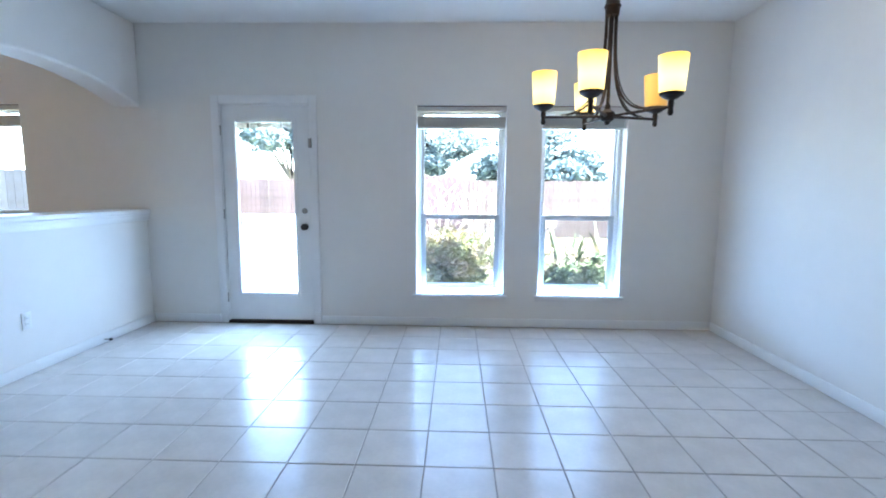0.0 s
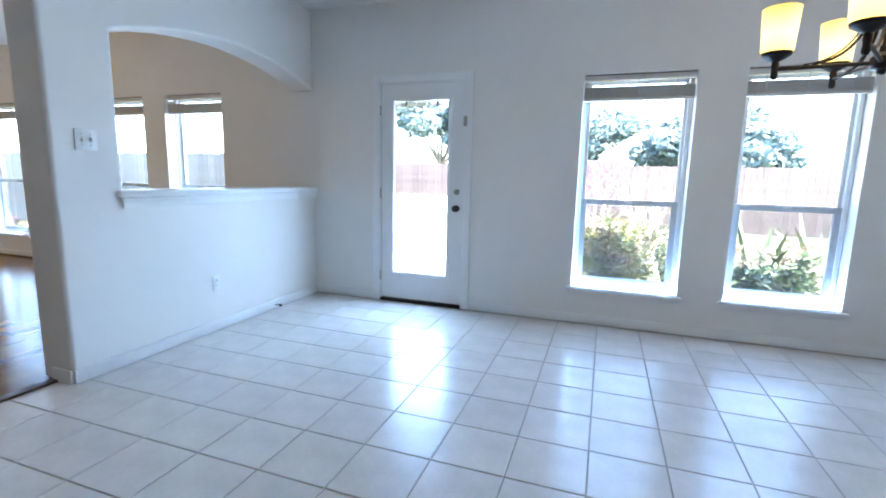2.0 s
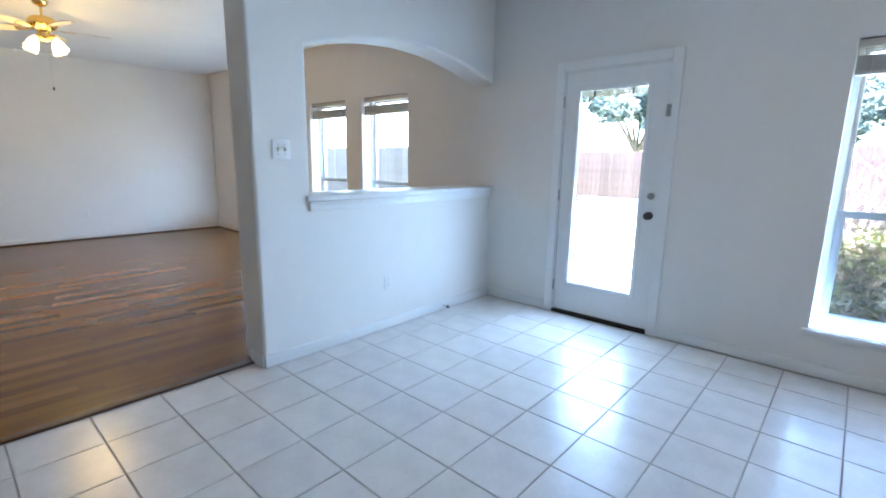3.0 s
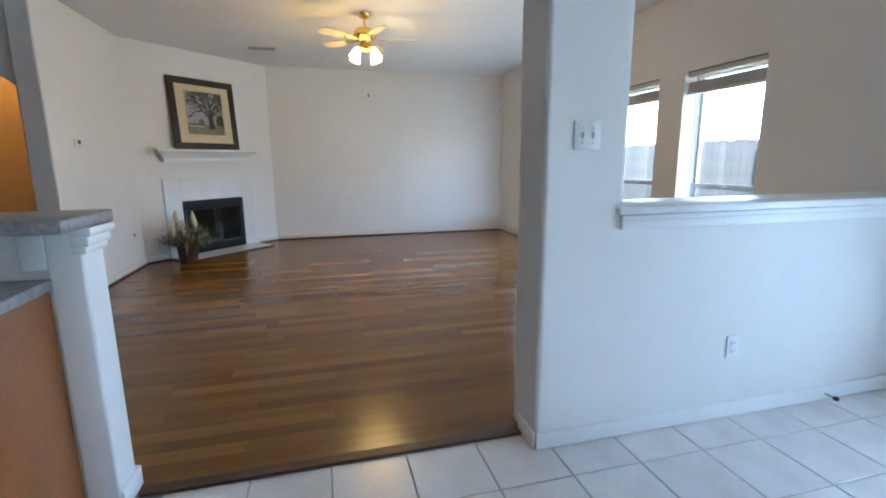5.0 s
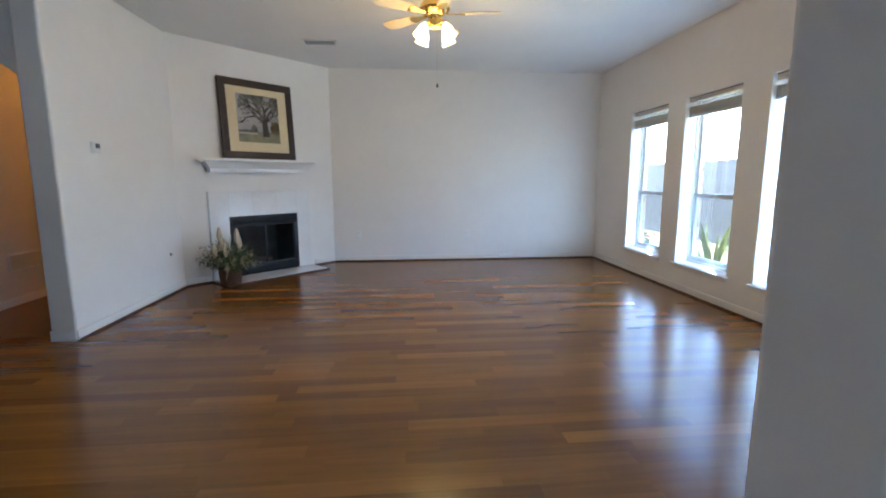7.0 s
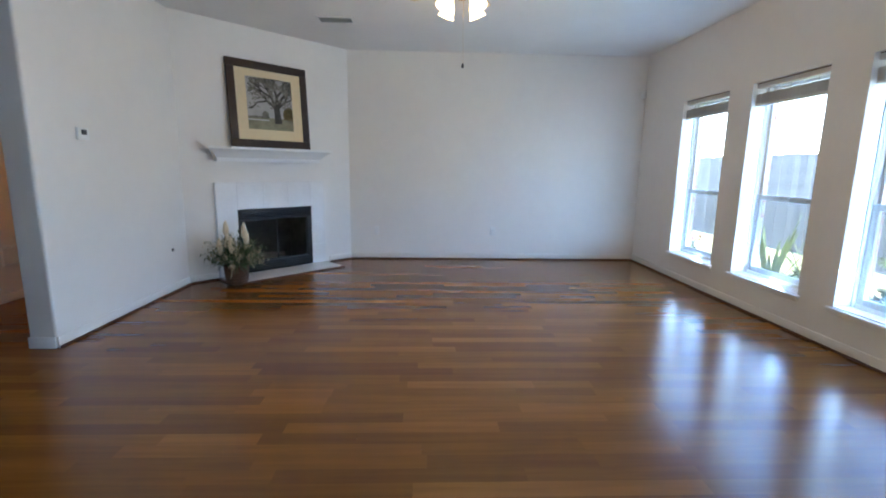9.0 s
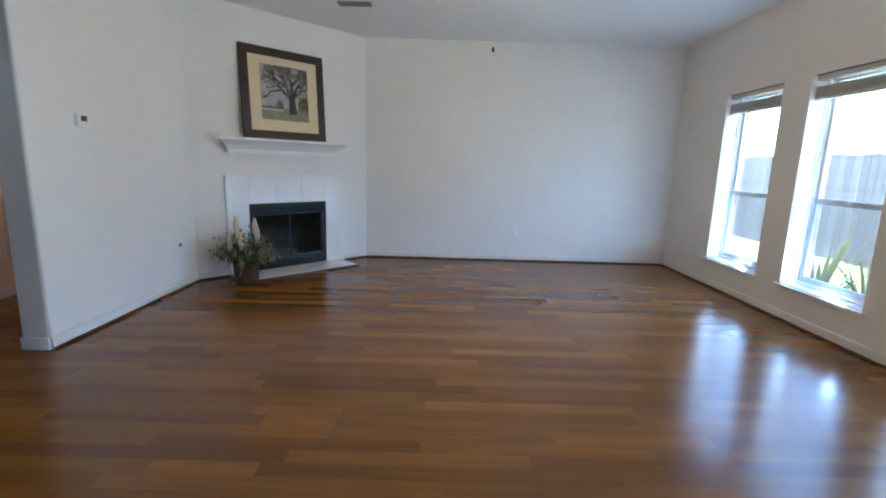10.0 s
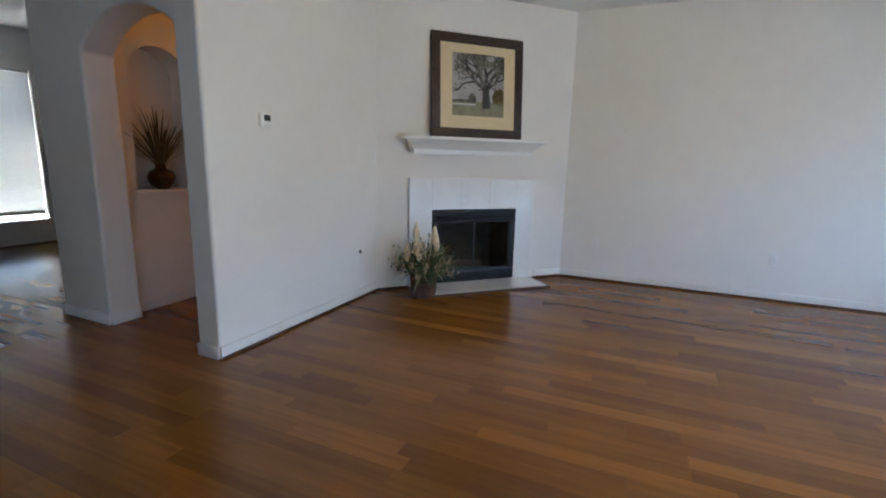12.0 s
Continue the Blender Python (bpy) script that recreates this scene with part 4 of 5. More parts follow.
limb(0.085, pz0 + 0.075, 0.075, pz0 + 0.25, 0.044, 0.034)
for a, w in ((-0.95, 0.018), (-0.45, 0.022), (0.05, 0.024), (0.5, 0.021), (0.9, 0.016)):
    branch(0.075, pz0 + 0.24, a, 0.14, w, 3)
part("print_tree", bm, M_PTREE, pr, smooth=False)
bm = bmesh.new()
for _ in range(1500):
    x, z = rnd.gauss(0.04, 0.19), pz1 - abs(rnd.gauss(0, 0.16)) - 0.005
    if math.sin(x * 31 + 1.3) + math.sin(z * 37 + x * 11) < -0.35:
        continue
    if abs(x) > px - 0.012 or z < pz0 + 0.24:
        continue
    r = rnd.uniform(0.004, 0.012)
    turn = rnd.uniform(0, 1)
    bm.faces.new([bm.verts.new((x + r * math.cos(turn + k * 1.2566) * rnd.uniform(0.5, 1.3), -0.0176, z + r * math.sin(turn + k * 1.2566) * rnd.uniform(0.5, 1.2))) for k in range(5)])
part("print_leaves", bm, M_PLEAF, pr, smooth=False)

# ---- flower basket by the hearth ----
BAS = diagonal @ Vector((0.37, -0.345, 0.022))
basket = thing("flower_basket", "brown woven basket of cream silk flowers and greenery by the hearth", "flower arrangement", pose(BAS.x, BAS.y, 0.022))
part("pot", lathe(bmesh.new(), [(0, 0), (0.105, 0), (0.112, 0.01), (0.125, 0.17), (0.132, 0.185), (0.125, 0.19), (0.118, 0.18), (0.10, 0.16), (0, 0.16)], 28), M_BASKET, basket)
for z in (0.03, 0.06, 0.09, 0.12, 0.15):
    bm = bmesh.new()
    r = 0.1105 + 0.088 * z
    tube(bm, [(r * math.cos(radians(a)), r * math.sin(radians(a)), z) for a in range(0, 361, 15)], 0.006, 6, False)
    part("woven_band", bm, M_BASKET, basket)
rnd = random.Random(11)


def blade_leaf(bm, base, way, long, wide, droop, n=4, fold=0.25):
    """A curved pointed leaf, a thin folded strip."""
    way = Vector(way).normalized()
    side = way.cross(Vector((0, 0, 1)))
    side = side.normalized() if side.length > 1e-3 else Vector((1, 0, 0))
    rows, p = [], Vector(base)
    for k in range(n + 1):
        t = k / n
        w = wide * (0.35 + 1.6 * t) * (1 - t) ** 0.8 if k < n else 0.0004
        up = side.cross(way).normalized()
        rows.append([bm.verts.new(p - side * w), bm.verts.new(p - up * w * fold), bm.verts.new(p + side * w)])
        way = (way + Vector((0, 0, -droop / n))).normalized()
        p = p + way * (long / n)
    for a, b in zip(rows, rows[1:]):
        bm.faces.new((a[0], a[1], b[1], b[0]))
        bm.faces.new((a[1], a[2], b[2], b[1]))


bm, bm2 = bmesh.new(), bmesh.new()
for k in range(230):
    a, e = rnd.uniform(0, 2 * math.pi), rnd.uniform(0.15, 1.45)
    r = rnd.uniform(0, 0.09)
    way = Vector((math.cos(a) * math.cos(e), math.sin(a) * math.cos(e), math.sin(e)))
    long = rnd.uniform(0.16, 0.34)
    foot = Vector((r * math.cos(a), r * math.sin(a), 0.175 + rnd.uniform(0, 0.06)))
    tuft = bm if rnd.random() < 0.75 else bm2
    blade_leaf(tuft, foot, way, long, rnd.uniform(0.004, 0.008), rnd.uniform(0.3, 1.2))
    for q in range(11):
        p = foot + way * long * rnd.uniform(0.35, 1.0) + Vector((0, 0, -0.03 * rnd.random()))
        d = Vector((rnd.gauss(0, 1), rnd.gauss(0, 1), rnd.gauss(0.2, 0.7)))
        blade_leaf(tuft, p, d, rnd.uniform(0.03, 0.065), rnd.uniform(0.006, 0.012), rnd.uniform(0.2, 0.9), 2)
part("foliage", bm, M_LEAF, basket, "dark green silk leaves")
part("dry_grass", bm2, M_DRY, basket, "straw-coloured grass sprays")
for dx, dy, h in ((-0.03, 0.09, 0.55), (-0.10, -0.13, 0.56), (0.04, -0.06, 0.44), (0.10, 0.0, 0.42), (0.10, -0.12, 0.40), (-0.05, 0.10, 0.48)):
    st = part("flower_stem", tube(bmesh.new(), [(dx * 0.4, dy * 0.4, 0.16), (dx * 0.8, dy * 0.8, h - 0.12), (dx, dy, h - 0.05)], 0.004, 6), M_LEAF, basket)
    bm = lathe(bmesh.new(), [(0, -0.095), (0.014, -0.085), (0.028, -0.05), (0.031, -0.01), (0.025, 0.035), (0.013, 0.075), (0, 0.095)], 12, (dx, dy, h), 0.12, 5)
    for v in bm.verts:
        v.co += Vector((rnd.uniform(-1, 1), rnd.uniform(-1, 1), rnd.uniform(-1, 1))) * 0.0025
    part("flower_spike", bm, M_CREAMFLOWER, st)
for k in range(9):
    a = rnd.uniform(0, 6.28)
    r, h = rnd.uniform(0.10, 0.20), rnd.uniform(0.24, 0.44)
    bm = bmesh.new()
    for q in range(7):
        b = q * 0.9
        blade_leaf(bm, (r * math.cos(a), r * math.sin(a), h), (math.cos(b), math.sin(b), 0.5), 0.045, 0.012, 0.6, 2)
    part("small_bloom", bm, M_CREAMFLOWER, basket)

# ---- breakfast bar at the end of the kitchen ----
PX0, PX1, PY = -2.26, -2.13, 1.955
structure("wall_bar", box(bmesh.new(), PX0, PX1, -0.4, PY - 0.111, 0, 1.075), M_WALL, "low wall that carries the breakfast bar", "wall")
post = thing("bar_end_post", "white painted end post of the breakfast bar with moulded cap", "post")
bm = box(bmesh.new(), PX0 - 0.012, PX1 + 0.012, PY - 0.11, PY, 0.0, 1.075, 0.012, 3)
part("shaft", bm, M_TRIM, post)
bm = bmesh.new()
for z0, z1, o in ((0.985, 1.010, 0.012), (1.010, 1.045, 0.022), (1.045, 1.075, 0.034)):
    box(bm, PX0 - 0.012 - o, PX1 + 0.012 + o * 0.2, PY - 0.03, PY + o, z0, z1, 0.005)
part("cap_moulding", bm, M_TRIM, post)
bm = bmesh.new()
box(bm, PX0 - 0.026, PX1 + 0.013, PY + 0.0005, PY + 0.014, 0.0, 0.085, 0.004)
box(bm, PX0 - 0.028, PX0 - 0.013, PY - 0.03, PY + 0.0005, 0.0, 0.085, 0.004)
part("base_moulding", bm, M_TRIM, post)
bar = thing("breakfast_bar", "grey laminate raised breakfast bar top", "countertop")
part("top", box(bmesh.new(), -2.315, -1.95, -0.4, PY + 0.03, 1.077, 1.118, 0.006), M_COUNTER, bar)
cab = thing("base_cabinet", "cherry wood kitchen base cabinet with plain end panel", "cabinet")
part("end_panel", box(bmesh.new(), PX1 + 0.001, -1.51, PY - 0.135, PY - 0.115, 0.0, 0.868, 0.003), M_CHERRY, cab)
part("carcass", box(bmesh.new(), PX1 + 0.001, -1.53, -0.4, PY - 0.136, 0.10, 0.868), M_CHERRY, cab)
part("toe_kick", box(bmesh.new(), PX1 + 0.001, -1.60, -0.4, PY - 0.136, 0.0, 0.10), M_DARK, cab)
for k in range(4):
    y1 = PY - 0.155 - 0.58 * k
    dr = part("cabinet_door", box(bmesh.new(), -1.529, -1.510, y1 - 0.56, y1, 0.12, 0.85, 0.004), M_CHERRY, cab)
    part("raised_panel", box(bmesh.new(), -1.511, -1.504, y1 - 0.49, y1 - 0.07, 0.20, 0.77, 0.005), M_CHERRY, dr)
top = thing("countertop", "grey laminate kitchen countertop", "countertop")
part("top", box(bmesh.new(), PX1 + 0.001, -1.48, -0.4, PY - 0.10, 0.87, 0.908, 0.005), M_COUNTER, top)
splash = thing("backsplash", "beige tiled strip between counter and bar top", "backsplash")
part("panel", box(bmesh.new(), PX1 + 0.001, PX1 + 0.009, -0.4, PY - 0.113, 0.909, 1.074), M_TILE, splash)
sw = thing("wall_outlet", "white outlet plate in the backsplash under the bar", "outlet")
part("plate", box(bmesh.new(), PX1 + 0.010, PX1 + 0.017, 1.78, 1.85, 0.94, 1.055, 0.002), M_PLASTIC, sw)

# ---- vase in the hall niche ----
vase = thing("vase", "dark round vase of dried grasses in the niche", "vase", pose(-5.86, -0.89, 0.956) @ Matrix.Scale(1.25, 4))
part("vase_body", lathe(bmesh.new(), [(0, 0), (0.035, 0), (0.05, 0.01), (0.078, 0.045), (0.085, 0.08), (0.07, 0.115), (0.035, 0.135), (0.03, 0.15), (0.038, 0.16), (0.03, 0.158), (0.022, 0.14), (0, 0.13)], 26), M_CERAMIC, vase)
rnd = random.Random(3)
bm = bmesh.new()
for k in range(85):
    a, e = rnd.uniform(0, 6.28), rnd.uniform(0.75, 1.5)
    blade_leaf(bm, (0.01 * math.cos(a), 0.01 * math.sin(a), 0.14), (math.cos(a) * math.cos(e), 0.5 * math.sin(a) * math.cos(e), math.sin(e)), rnd.uniform(0.22, 0.40), rnd.uniform(0.004, 0.010), rnd.uniform(0.2, 1.0), 5)
part("dried_grass", bm, M_PODS, vase)
hall_grille = thing("return_air_grille", "pale grey slatted return air grille in the hall wall", "vent", pose(-6.55, -0.799, 0.42, 0, 0, 180))
bm = bmesh.new()
for x0, x1, z0, z1 in ((-0.28, 0.28, -0.09, -0.07), (-0.28, 0.28, 0.07, 0.09), (-0.28, -0.26, -0.07, 0.07), (0.26, 0.28, -0.07, 0.07)):
    box(bm, x0, x1, -0.012, -0.001, z0, z1, 0.002)
part("frame", bm, M_PLASTIC, hall_grille)
for k in range(8):
    part("slat", moved(box(bmesh.new(), -0.26, 0.26, -0.009, 0.009, -0.001, 0.001), pose(0, -0.008, -0.062 + 0.0177 * k, 40)), M_PLASTIC, hall_grille)
hl = thing("hall_ceiling_light", "warm lit dome light on the hall ceiling", "ceiling light", pose(-7.1, -0.25, CEIL))
part("base", lathe(bmesh.new(), [(0, -0.02), (0.15, -0.02), (0.155, 0), (0, 0)], 28, (0, 0, -0.001)), M_BRASS, hl)
part("dome", lathe(bmesh.new(), [(0, -0.10), (0.06, -0.092), (0.11, -0.065), (0.14, -0.021), (0, -0.021)], 28), glowing("lit_dome_glass", (1.0, 0.55, 0.18), 0.32), hl)
point_lamp("hall_light", (-7.1, -0.25, 2.45), 0.45, (1.0, 0.36, 0.05), 0.12)

# ---- garden ----
ground = structure("ground", box(bmesh.new(), -60, 60, -40, 110, -0.35, -0.16), M_GRASS, "sunlit lawn around the house", "lawn")
patio = structure("pavement_patio", box(bmesh.new(), -3.3, 0.1, OUT + 0.001, 14.0, -0.16, -0.06, 0.01), M_PATIO, "pale concrete patio outside the back door", "patio")
# unseen pale ground, added so the lawn casts no green on the front blinds
structure("pavement_front_bounce", box(bmesh.new(), -14, 0, -16, -5.0, -0.158, -0.10, 0.01), M_PATIO, "unseen pale concrete ground added to bounce neutral light at the front blinds", "driveway")
# roof and overhang are out of view, added to shade the wall and stop light leaks
roof = thing("roof_eave", "unseen roof and eave added to keep sun and stray light out", "roof", kind="structure")
part("roof_deck", box(bmesh.new(), WEST - 0.6, EAST + 0.6, -5.3, 6.75, CEIL + 0.21, CEIL + 0.3), M_ROOF, roof)
part("fascia", box(bmesh.new(), WEST - 0.6, EAST + 0.6, 6.72, 6.75, CEIL + 0.02, CEIL + 0.21), M_TRIM, roof)


def leaf_cloud(bm, middle, size, count, leaf, rnd, shell=0.55, squash=0.35):
    """Many small leaves in an uneven lump round middle."""
    lumps = [(Vector((rnd.gauss(0, 0.45), rnd.gauss(0, 0.45), rnd.gauss(0, 0.4))), rnd.uniform(0.25, 0.55)) for _ in range(9)]
    m = Vector(middle)
    verts, faces = [], []
    for _ in range(count):
        c, r = rnd.choice(lumps)
        d = Vector((rnd.gauss(0, 1), rnd.gauss(0, 1), rnd.gauss(0, 1))).normalized() * r * (shell + (1 - shell) * rnd.random())
        p = m + Vector(((c.x + d.x) * size[0], (c.y + d.y) * size[1], (c.z + d.z) * size[2]))
        a = Vector((rnd.gauss(0, 1), rnd.gauss(0, 1), rnd.gauss(0, 0.6))).normalized()
        b = a.cross(Vector((rnd.gauss(0, 1), rnd.gauss(0, 1), rnd.gauss(0, 1)))).normalized()
        s = leaf * rnd.uniform(0.6, 1.4)
        v = [bm.verts.new(q) for q in (p - a * s, p + b * s * squash, p + a * s, p - b * s * squash)]
        bm.faces.new(v)


def tree(m, height, spread, seed, leaf, label, lean=0.0):
    rnd = random.Random(seed)
    t = thing("tree", label, "tree", m, group="trees behind the fence")
    bm = bmesh.new()
    fork = height * 0.38
    tube(bm, [(0, 0, -0.2), (0.03, 0.02, fork * 0.5), (lean * 0.3, 0, fork)], [0.15, 0.12, 0.10], 10)
    tips = []
    for k in range(7):
        a = k * 0.9 + rnd.uniform(0, 0.5)
        r = spread * rnd.uniform(0.35, 0.6)
        tip = Vector((lean + r * math.cos(a), r * math.sin(a), fork + (height - fork) * rnd.uniform(0.12, 0.75)))
        tube(bm, [(lean * 0.3, 0, fork - 0.05), (lean * 0.5 + tip.x * 0.45, tip.y * 0.4, fork + (tip.z - fork) * 0.55), tip], [0.07, 0.045, 0.02], 7)
        tips.append(tip)
    part("trunk", bm, M_BARK, t)
    bm = bmesh.new()
    for tip in tips:
        leaf_cloud(bm, tip, (spread * 0.42, spread * 0.42, (height - fork) * 0.28), 2000, 0.12, rnd)
    leaf_cloud(bm, (lean, 0, fork + (height - fork) * 0.7), (spread * 0.5, spread * 0.5, (height - fork) * 0.3), 1300, 0.12, rnd)
    part("crown", bm, leaf, t, smooth=False)
    return t


def shrub(m, size, seed, mats, count, leaf, label, stems=8):
    rnd = random.Random(seed)
    s = thing("shrub", label, "shrub", m)
    bm = bmesh.new()
    for k in range(stems):
        a = k * 2.4
        tube(bm, [(0.05 * math.cos(a), 0.05 * math.sin(a), 0), (size[0] * 0.25 * math.cos(a), size[1] * 0.25 * math.sin(a), size[2] * 0.5), (size[0] * 0.45 * math.cos(a), size[1] * 0.45 * math.sin(a), size[2] * 0.95)], [0.014, 0.010, 0.004], 6)
    part("branches", bm, M_BARK, s)
    for k, mat in enumerate(mats):
        bm = bmesh.new()
        for q in range(4):
            leaf_cloud(bm, (rnd.uniform(-0.3, 0.3) * size[0], rnd.uniform(-0.3, 0.3) * size[1], size[2] * rnd.uniform(0.3, 0.75)), (size[0] * 0.5, size[1] * 0.5, size[2] * 0.36), count, leaf, rnd, 0.3, 0.25)
        part("foliage", bm, mat, s, smooth=False)
    return s


def spiky(m, n, long, wide, seed, mat, label, droop=0.7, dead=0):
    rnd = random.Random(seed)
    s = thing("spiky_plant", label, "plant", m)
    bm = bmesh.new()
    for k in range(n):
        a, e = k * 2.4 + rnd.uniform(-0.2, 0.2), rnd.uniform(0.35, 1.5)
        blade_leaf(bm, (0.05 * math.cos(a), 0.05 * math.sin(a), rnd.uniform(0, 0.12)), (math.cos(a) * math.cos(e), math.sin(a) * math.cos(e), math.sin(e)), long * rnd.uniform(0.7, 1.1), wide, droop * rnd.uniform(0.4, 1.2), 7)
    part("leaves", bm, mat, s)
    if dead:
        bm = bmesh.new()
        for k in range(dead):
            a = rnd.uniform(0, 6.28)
            blade_leaf(bm, (0.1 * math.cos(a), 0.1 * math.sin(a), rnd.uniform(0.2, 0.5)), (math.cos(a), math.sin(a), 0.1), long * rnd.uniform(0.5, 0.9), wide * 0.5, 2.2, 7)
        part("dead_leaves", bm, M_DRY, s)
    return s


G = -0.16
shrub(pose(0.75, 7.6, G), (1.05, 0.6, 1.05), 21, (M_LEAF2, M_LEAF3, M_LEAF2, M_DRY), 380, 0.045, "tangled yellow-green sunlit shrub below the dining window")
shrub(pose(1.55, 8.3, G), (0.7, 0.6, 0.9), 22, (M_LEAF2, M_LEAF3), 380, 0.045, "leafy grey-green garden shrub beyond the window")
spiky(pose(2.25, 7.5, G), 50, 0.95, 0.05, 23, M_LEAF, "large dark strap-leaved plant with dead lower leaves", 1.5, 90)
shrub(pose(2.3, 7.15, G), (0.85, 0.4, 0.8), 29, (M_LEAF3, M_DRY, M_LEAF), 300, 0.05, "tangled half-dry shrub under the dining window")
spiky(pose(2.85, 7.7, G), 60, 1.05, 0.05, 24, M_LEAF3, "grey-green strap-leaved plant beside the window", 1.5, 50)
spiky(pose(-7.2, 7.05, G), 44, 0.86, 0.035, 25, M_LEAF2, "bright green strap-leaved plant by the living room window", 0.8)
spiky(pose(-6.75, 7.2, G), 28, 0.66, 0.03, 26, M_LEAF2, "bright green arching strap-leaved garden plant", 1.2)
shrub(pose(-5.55, 7.15, G), (0.6, 0.45, 0.6), 27, (M_LEAF2, M_LEAF3), 380, 0.045, "sunlit yellow-green shrub under the window")
shrub(pose(-4.55, 7.4, G), (0.55, 0.45, 0.62), 28, (M_LEAF2, M_LEAF), 380, 0.045, "green shrub under the window")
pot = thing("flower_pot", "small clay pot with red flowers in the garden", "flower pot", pose(-8.85, 7.0, G))
part("pot", lathe(bmesh.new(), [(0, 0), (0.09, 0), (0.13, 0.22), (0.14, 0.22), (0.14, 0.25), (0.12, 0.25), (0, 0.22)], 20), M_BRICK, pot)
bm, bm2 = bmesh.new(), bmesh.new()
leaf_cloud(bm, (0, 0, 0.38), (0.2, 0.2, 0.16), 240, 0.03, random.Random(4))
leaf_cloud(bm2, (0, 0, 0.44), (0.2, 0.2, 0.13), 70, 0.03, random.Random(6))
part("leaves", bm, M_LEAF, pot, smooth=False)
part("blooms", bm2, M_RED, pot, smooth=False)
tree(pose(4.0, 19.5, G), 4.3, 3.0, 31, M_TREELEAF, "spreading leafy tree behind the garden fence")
tree(pose(-5.9, 20.5, G), 4.9, 3.0, 32, M_TREELEAF, "leafy tree behind the garden fence, leaves tinted pale by haze")
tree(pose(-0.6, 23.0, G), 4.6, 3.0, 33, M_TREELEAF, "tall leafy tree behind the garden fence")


def bare_shrub(m, height, seed, label):
    """Leafless pale stems that fork and arch outwards."""
    rnd = random.Random(seed)
    s = thing("bare_shrub", label, "shrub", m)
    for k in range(11):
        a = k * 0.571 + rnd.uniform(-0.2, 0.2)
        bm = bmesh.new()
        out, h = height * rnd.uniform(0.12, 0.42), height * rnd.uniform(0.7, 1.05)
        pts = [Vector((0.05 * math.cos(a) + out * t ** 1.6 * math.cos(a + 0.5 * t), 0.05 * math.sin(a) + out * t ** 1.6 * math.sin(a + 0.5 * t), h * t)) for t in (0, 0.25, 0.5, 0.75, 1)]
        tube(bm, pts, [0.020, 0.017, 0.013, 0.009, 0.004], 6)
        for q in (2, 3, 3):
            d = Vector((rnd.gauss(0, 0.5), rnd.gauss(0, 0.5), rnd.uniform(0.4, 1.0))) * height * 0.28
            tube(bm, [pts[q], pts[q] + d * 0.5 + Vector((0, 0, 0.03)), pts[q] + d], [0.009, 0.006, 0.002], 5)
        part("stem", bm, M_PALEBARK, s)
    return s


bare_shrub(pose(0.55, 9.4, G), 1.75, 41, "leafless pale-stemmed shrub in front of the fence")
bare_shrub(pose(1.35, 9.9, G), 1.55, 42, "low leafless garden shrub with pale arching stems")
bare_shrub(pose(2.3, 10.2, G), 1.35, 43, "thin bare shrub with few upright stems")

# sky light in the openings
for a, b in LIVING_WINDOWS:
    window_lamp(a + 0.004, a + 0.034, 0.36, 1.84, 6.094, 0.25, (0.44, 0.68, 1.0))
    window_lamp(a + 0.04, b - 0.04, 0.322, 0.344, 6.094, 1.15, (0.46, 0.69, 1.0), -25, 15)
for a, b in DINING_WINDOWS:
    window_lamp(a + 0.004, a + 0.034, 0.36, 1.84, 6.094, 0.2, (0.36, 0.60, 1.0))
    window_lamp(a + 0.04, b - 0.04, 0.322, 0.344, 6.094, 0.85, (0.36, 0.60, 1.0), tilt=15)
window_lamp(GX0 + 0.02, GX1 - 0.02, GZ0 + 0.02, 1.05, 6.035, 1.15, (0.45, 0.68, 1.0))

# ---- pieces: fence boards, bricks, tiles, floor strips ----
def piece(name, data, parent, place, turn=0.0):
    ob = new(name, data)
    ob.parent, ob.location = parent, place
    if turn:
        ob.rotation_euler = (0, 0, turn)
    return ob


def piece_mesh(name, lx, ly, lz, mat, bevel=0.0):
    bm = box(bmesh.new(), -lx / 2, lx / 2, -ly / 2, ly / 2, -lz / 2, lz / 2)
    if bevel:
        edges = [e for e in bm.edges if all(v.co.z > 0 for v in e.verts)]
        bmesh.ops.bevel(bm, geom=edges, offset=bevel, segments=1, affect="EDGES")
    mesh = bpy.data.meshes.new(name)
    bm.to_mesh(mesh)
    bm.free()
    mesh.materials.append(mat)
    return mesh


rnd = random.Random(8)


def fence(label, x0, x1, y, height, wood):
    f = thing("fence", label, "fence", kind="structure")
    boards = [piece_mesh("board", 0.138, 0.018, height - 0.02 * k, wood) for k in range(3)]
    x = x0
    while x < x1:
        d = rnd.choice(boards)
        piece("board", d, f, (x, y + rnd.uniform(-0.004, 0.004), G + height / 2 + 0.02))
        x += 0.145
    for z in (0.3, height - 0.3):
        part("rail", box(bmesh.new(), x0, x1, y + 0.012, y + 0.05, G + z, G + z + 0.085), wood, f)
    x = x0
    while x < x1:
        part("post", box(bmesh.new(), x, x + 0.09, y + 0.05, y + 0.14, G - 0.1, G + height - 0.03), wood, f)
        x += 2.4
    return f


fence("weathered grey board fence close to the living room windows", -19.0, -6.3, 9.6, 1.75, M_FENCE2)
fence("pale weathered board fence at the end of the garden", -6.3, 13.0, 16.5, 1.80, M_FENCE)
fence("taller red-brown board fence section behind the bare shrub", -1.1, 0.95, 14.2, 1.85, M_SHED)
side = fence("weathered grey board fence along the garden side", 0.0, 6.9, 0.0, 1.75, M_FENCE2)
side.matrix_world = pose(-6.3, 9.6, 0, 0, 0, 90)

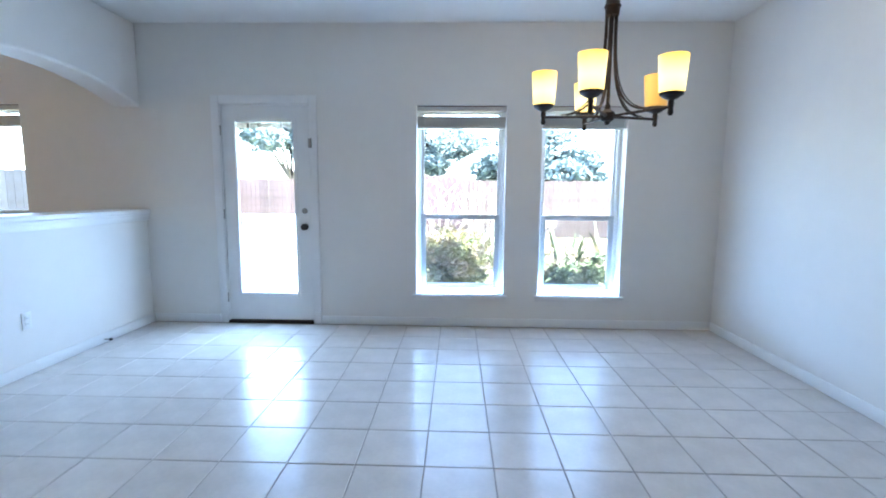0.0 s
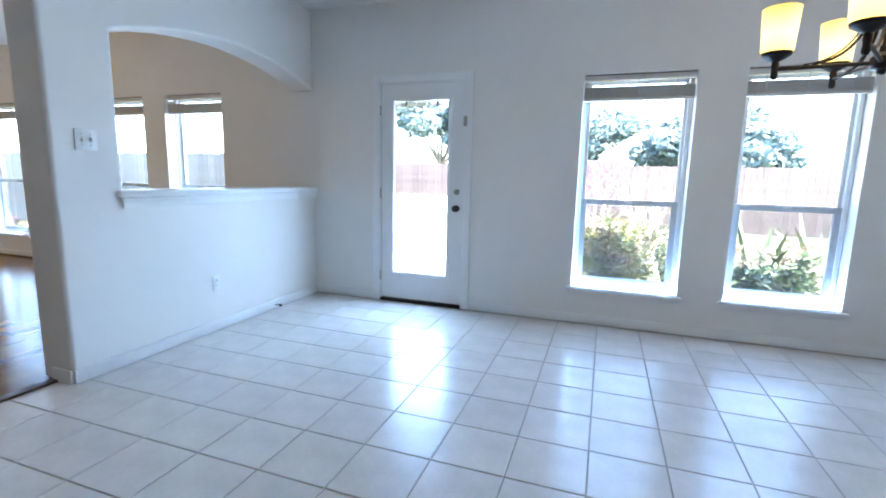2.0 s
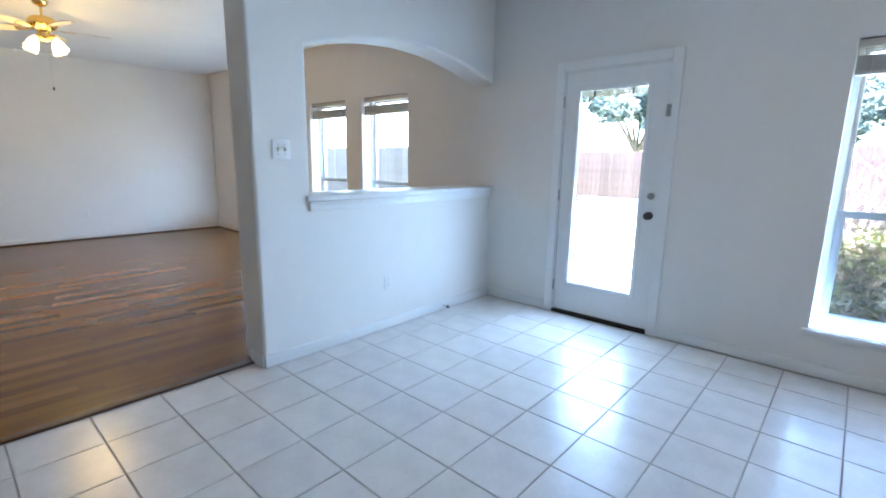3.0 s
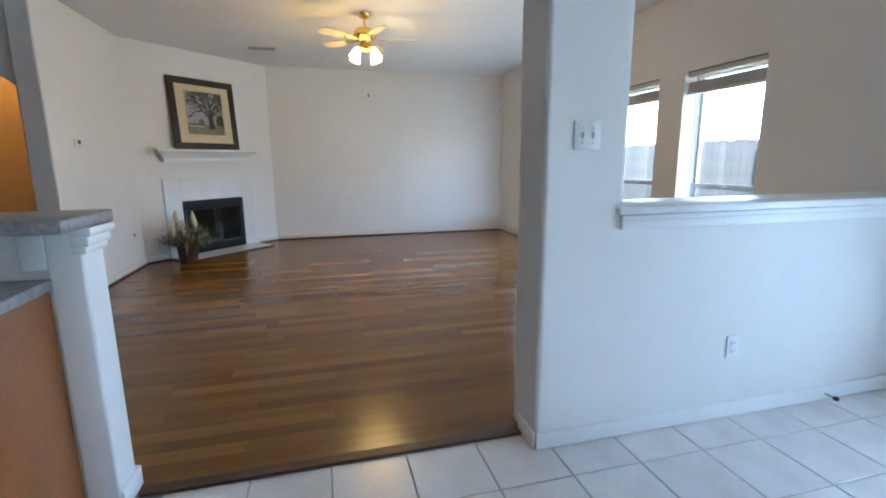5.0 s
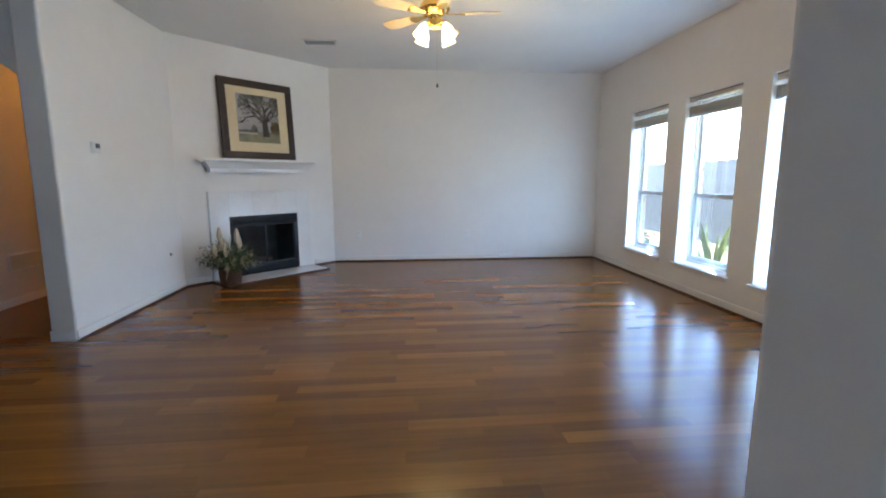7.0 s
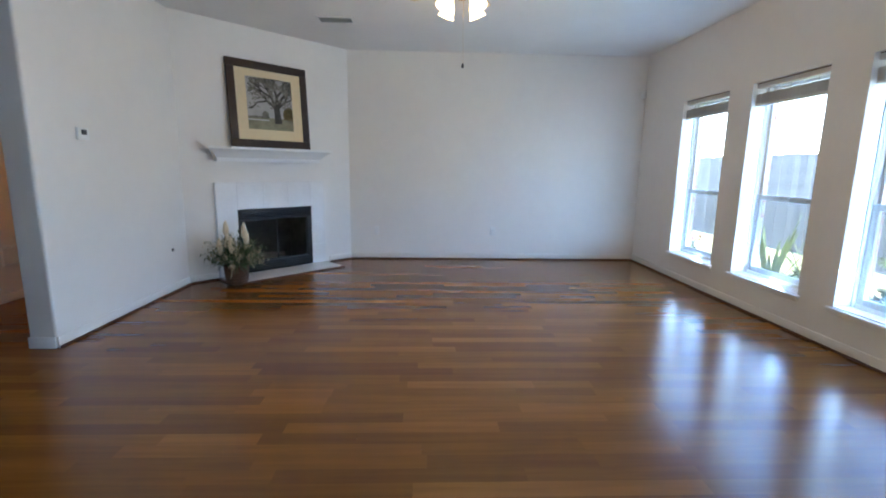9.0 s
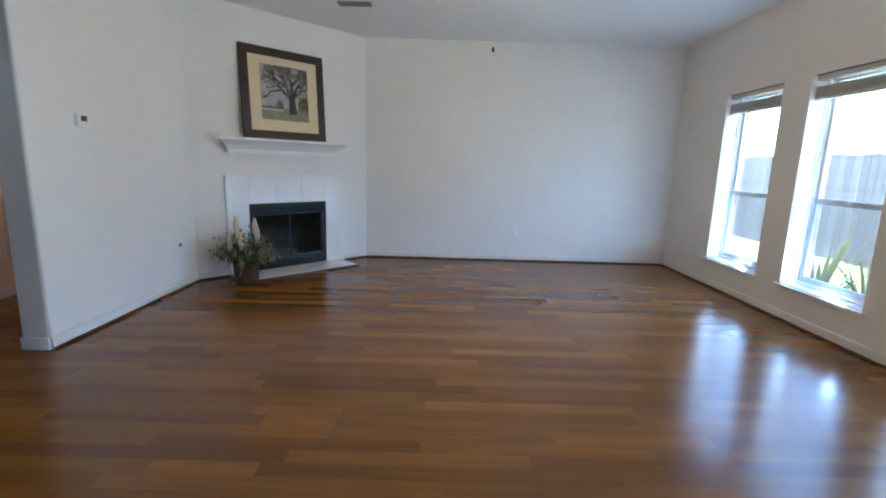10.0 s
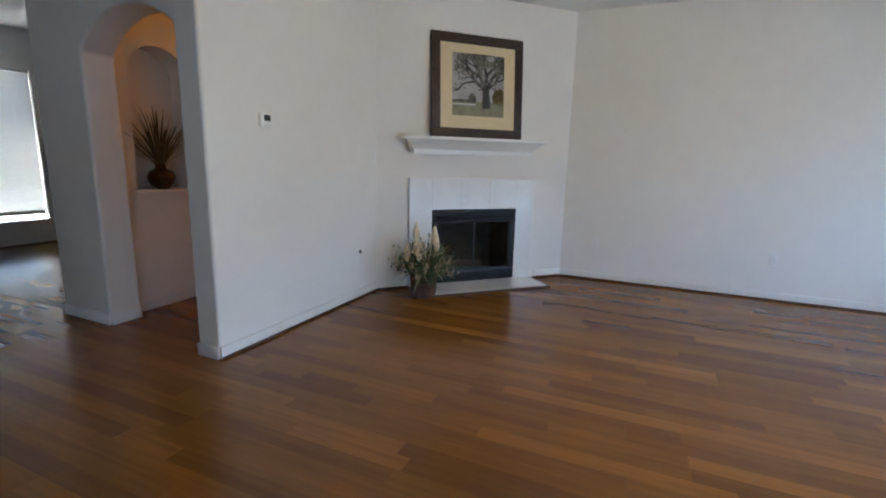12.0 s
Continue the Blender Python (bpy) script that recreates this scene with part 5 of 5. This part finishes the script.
brick_mesh = piece_mesh("brick", 0.10, 0.05, 0.062, M_BRICK, 0.003)
veneer = thing("brick_jambs", "red brick jambs outside the living room windows", "brick wall", kind="structure")
part("mortar", pierced(LIVING_WINDOWS[0][0] - 0.118, LIVING_WINDOWS[3][1] + 0.118, 6.172, 6.212, SILL - 0.1, HEAD + 0.05, [(a - 0.018, b + 0.018, SILL - 0.1, HEAD) for a, b in LIVING_WINDOWS]), M_MORTAR, veneer)
for a, b in LIVING_WINDOWS[:4]:
    for n in range(24):
        z = SILL + 0.02 + n * 0.0725
        piece("brick", brick_mesh, veneer, (a - 0.064, 6.196, z))
        piece("brick", brick_mesh, veneer, (b + 0.064, 6.196, z))

# dining tiles
floor_tiles = thing("floor_dining", "glossy ivory ceramic tile floor with brown grout lines", "floor", kind="structure")
PITCH, TX, TY = 0.3235, -0.895, 3.682
TILE_MESHES = {}
rest = bmesh.new()
i0, i1 = math.floor((-2.20 - TX) / PITCH), math.ceil((EAST - TX) / PITCH)
j0, j1 = math.floor((-2.5 - TY) / PITCH), math.ceil((BACK - TY) / PITCH)
for i in range(i0, i1):
    for j in range(j0, j1):
        x0, x1 = max(TX + i * PITCH + 0.003, -2.189), min(TX + (i + 1) * PITCH - 0.003, EAST - 0.001)
        y0, y1 = max(TY + j * PITCH + 0.003, -2.5), min(TY + (j + 1) * PITCH - 0.003, BACK - 0.001)
        if x1 - x0 < 0.02 or y1 - y0 < 0.02:
            continue
        if y0 < 1.9:
            if x0 > -1.40 or y0 > 2.0:
                box(rest, x0, x1, y0, y1, -0.008, 0.0)
            continue
        key = (round(x1 - x0, 3), round(y1 - y0, 3))
        if key not in TILE_MESHES:
            TILE_MESHES[key] = piece_mesh("tile", key[0], key[1], 0.010, M_TILE, 0.0018)
        piece("tile", TILE_MESHES[key], floor_tiles, ((x0 + x1) / 2, (y0 + y1) / 2, -0.005 + rnd.uniform(-0.0004, 0.0004)))
tagged(part("tiles_behind", rest, M_TILE, floor_tiles, smooth=False), kind="stuff")

# oak strips, laid along the depth of the house
oak = thing("floor_living", "warm brown stained oak strip floor with satin finish", "floor", kind="structure")
W = 0.0905
STRIPS = {}
rest_v, rest_f = [], []
col, count = 0, 0
x = WEST + 0.001
rows = []
while x < -2.252:
    x1 = min(x + W, -2.252)
    y = -4.73 + rnd.uniform(-0.9, 0)
    while y < BACK:
        long = rnd.choice((0.35, 0.45, 0.6, 0.75, 0.9, 1.05, 1.2, 1.2))
        rows.append((x, x1, max(y, -4.729), min(y + long, BACK - 0.001)))
        y += long
    x += W
for x0, x1, y0, y1 in rows:
    if y1 - y0 < 0.02 or x1 - x0 < 0.02:
        continue
    near = -6.1 < x0 < -2.9 and 0.9 < (y0 + y1) / 2 < 4.9
    if near and count < 300:
        count += 1
        key = (round(x1 - x0 - 0.0001, 4), round(y1 - y0, 4))
        if key not in STRIPS:
            STRIPS[key] = piece_mesh("strip", key[0], key[1] - 0.0001, 0.008, M_OAK)
        piece("strip", STRIPS[key], oak, ((x0 + x1) / 2, (y0 + y1) / 2, -0.004))
    else:
        k = len(rest_v)
        a, b, c, d = x0 + 0.00005, x1 - 0.00005, y0 + 0.00005, y1 - 0.00005
        rest_v += [(a, c, -0.004), (b, c, -0.004), (b, d, -0.004), (a, d, -0.004), (a, c, 0), (b, c, 0), (b, d, 0), (a, d, 0)]
        rest_f += [tuple(k + q for q in f) for f in ((4, 5, 6, 7), (0, 1, 5, 4), (1, 2, 6, 5), (2, 3, 7, 6), (3, 0, 4, 7))]
mesh = bpy.data.meshes.new("strips_beyond")
mesh.from_pydata(rest_v, [], rest_f)
mesh.materials.append(M_OAK)
ob = new("strips_beyond", mesh)
ob.parent = oak
tagged(ob, kind="stuff")
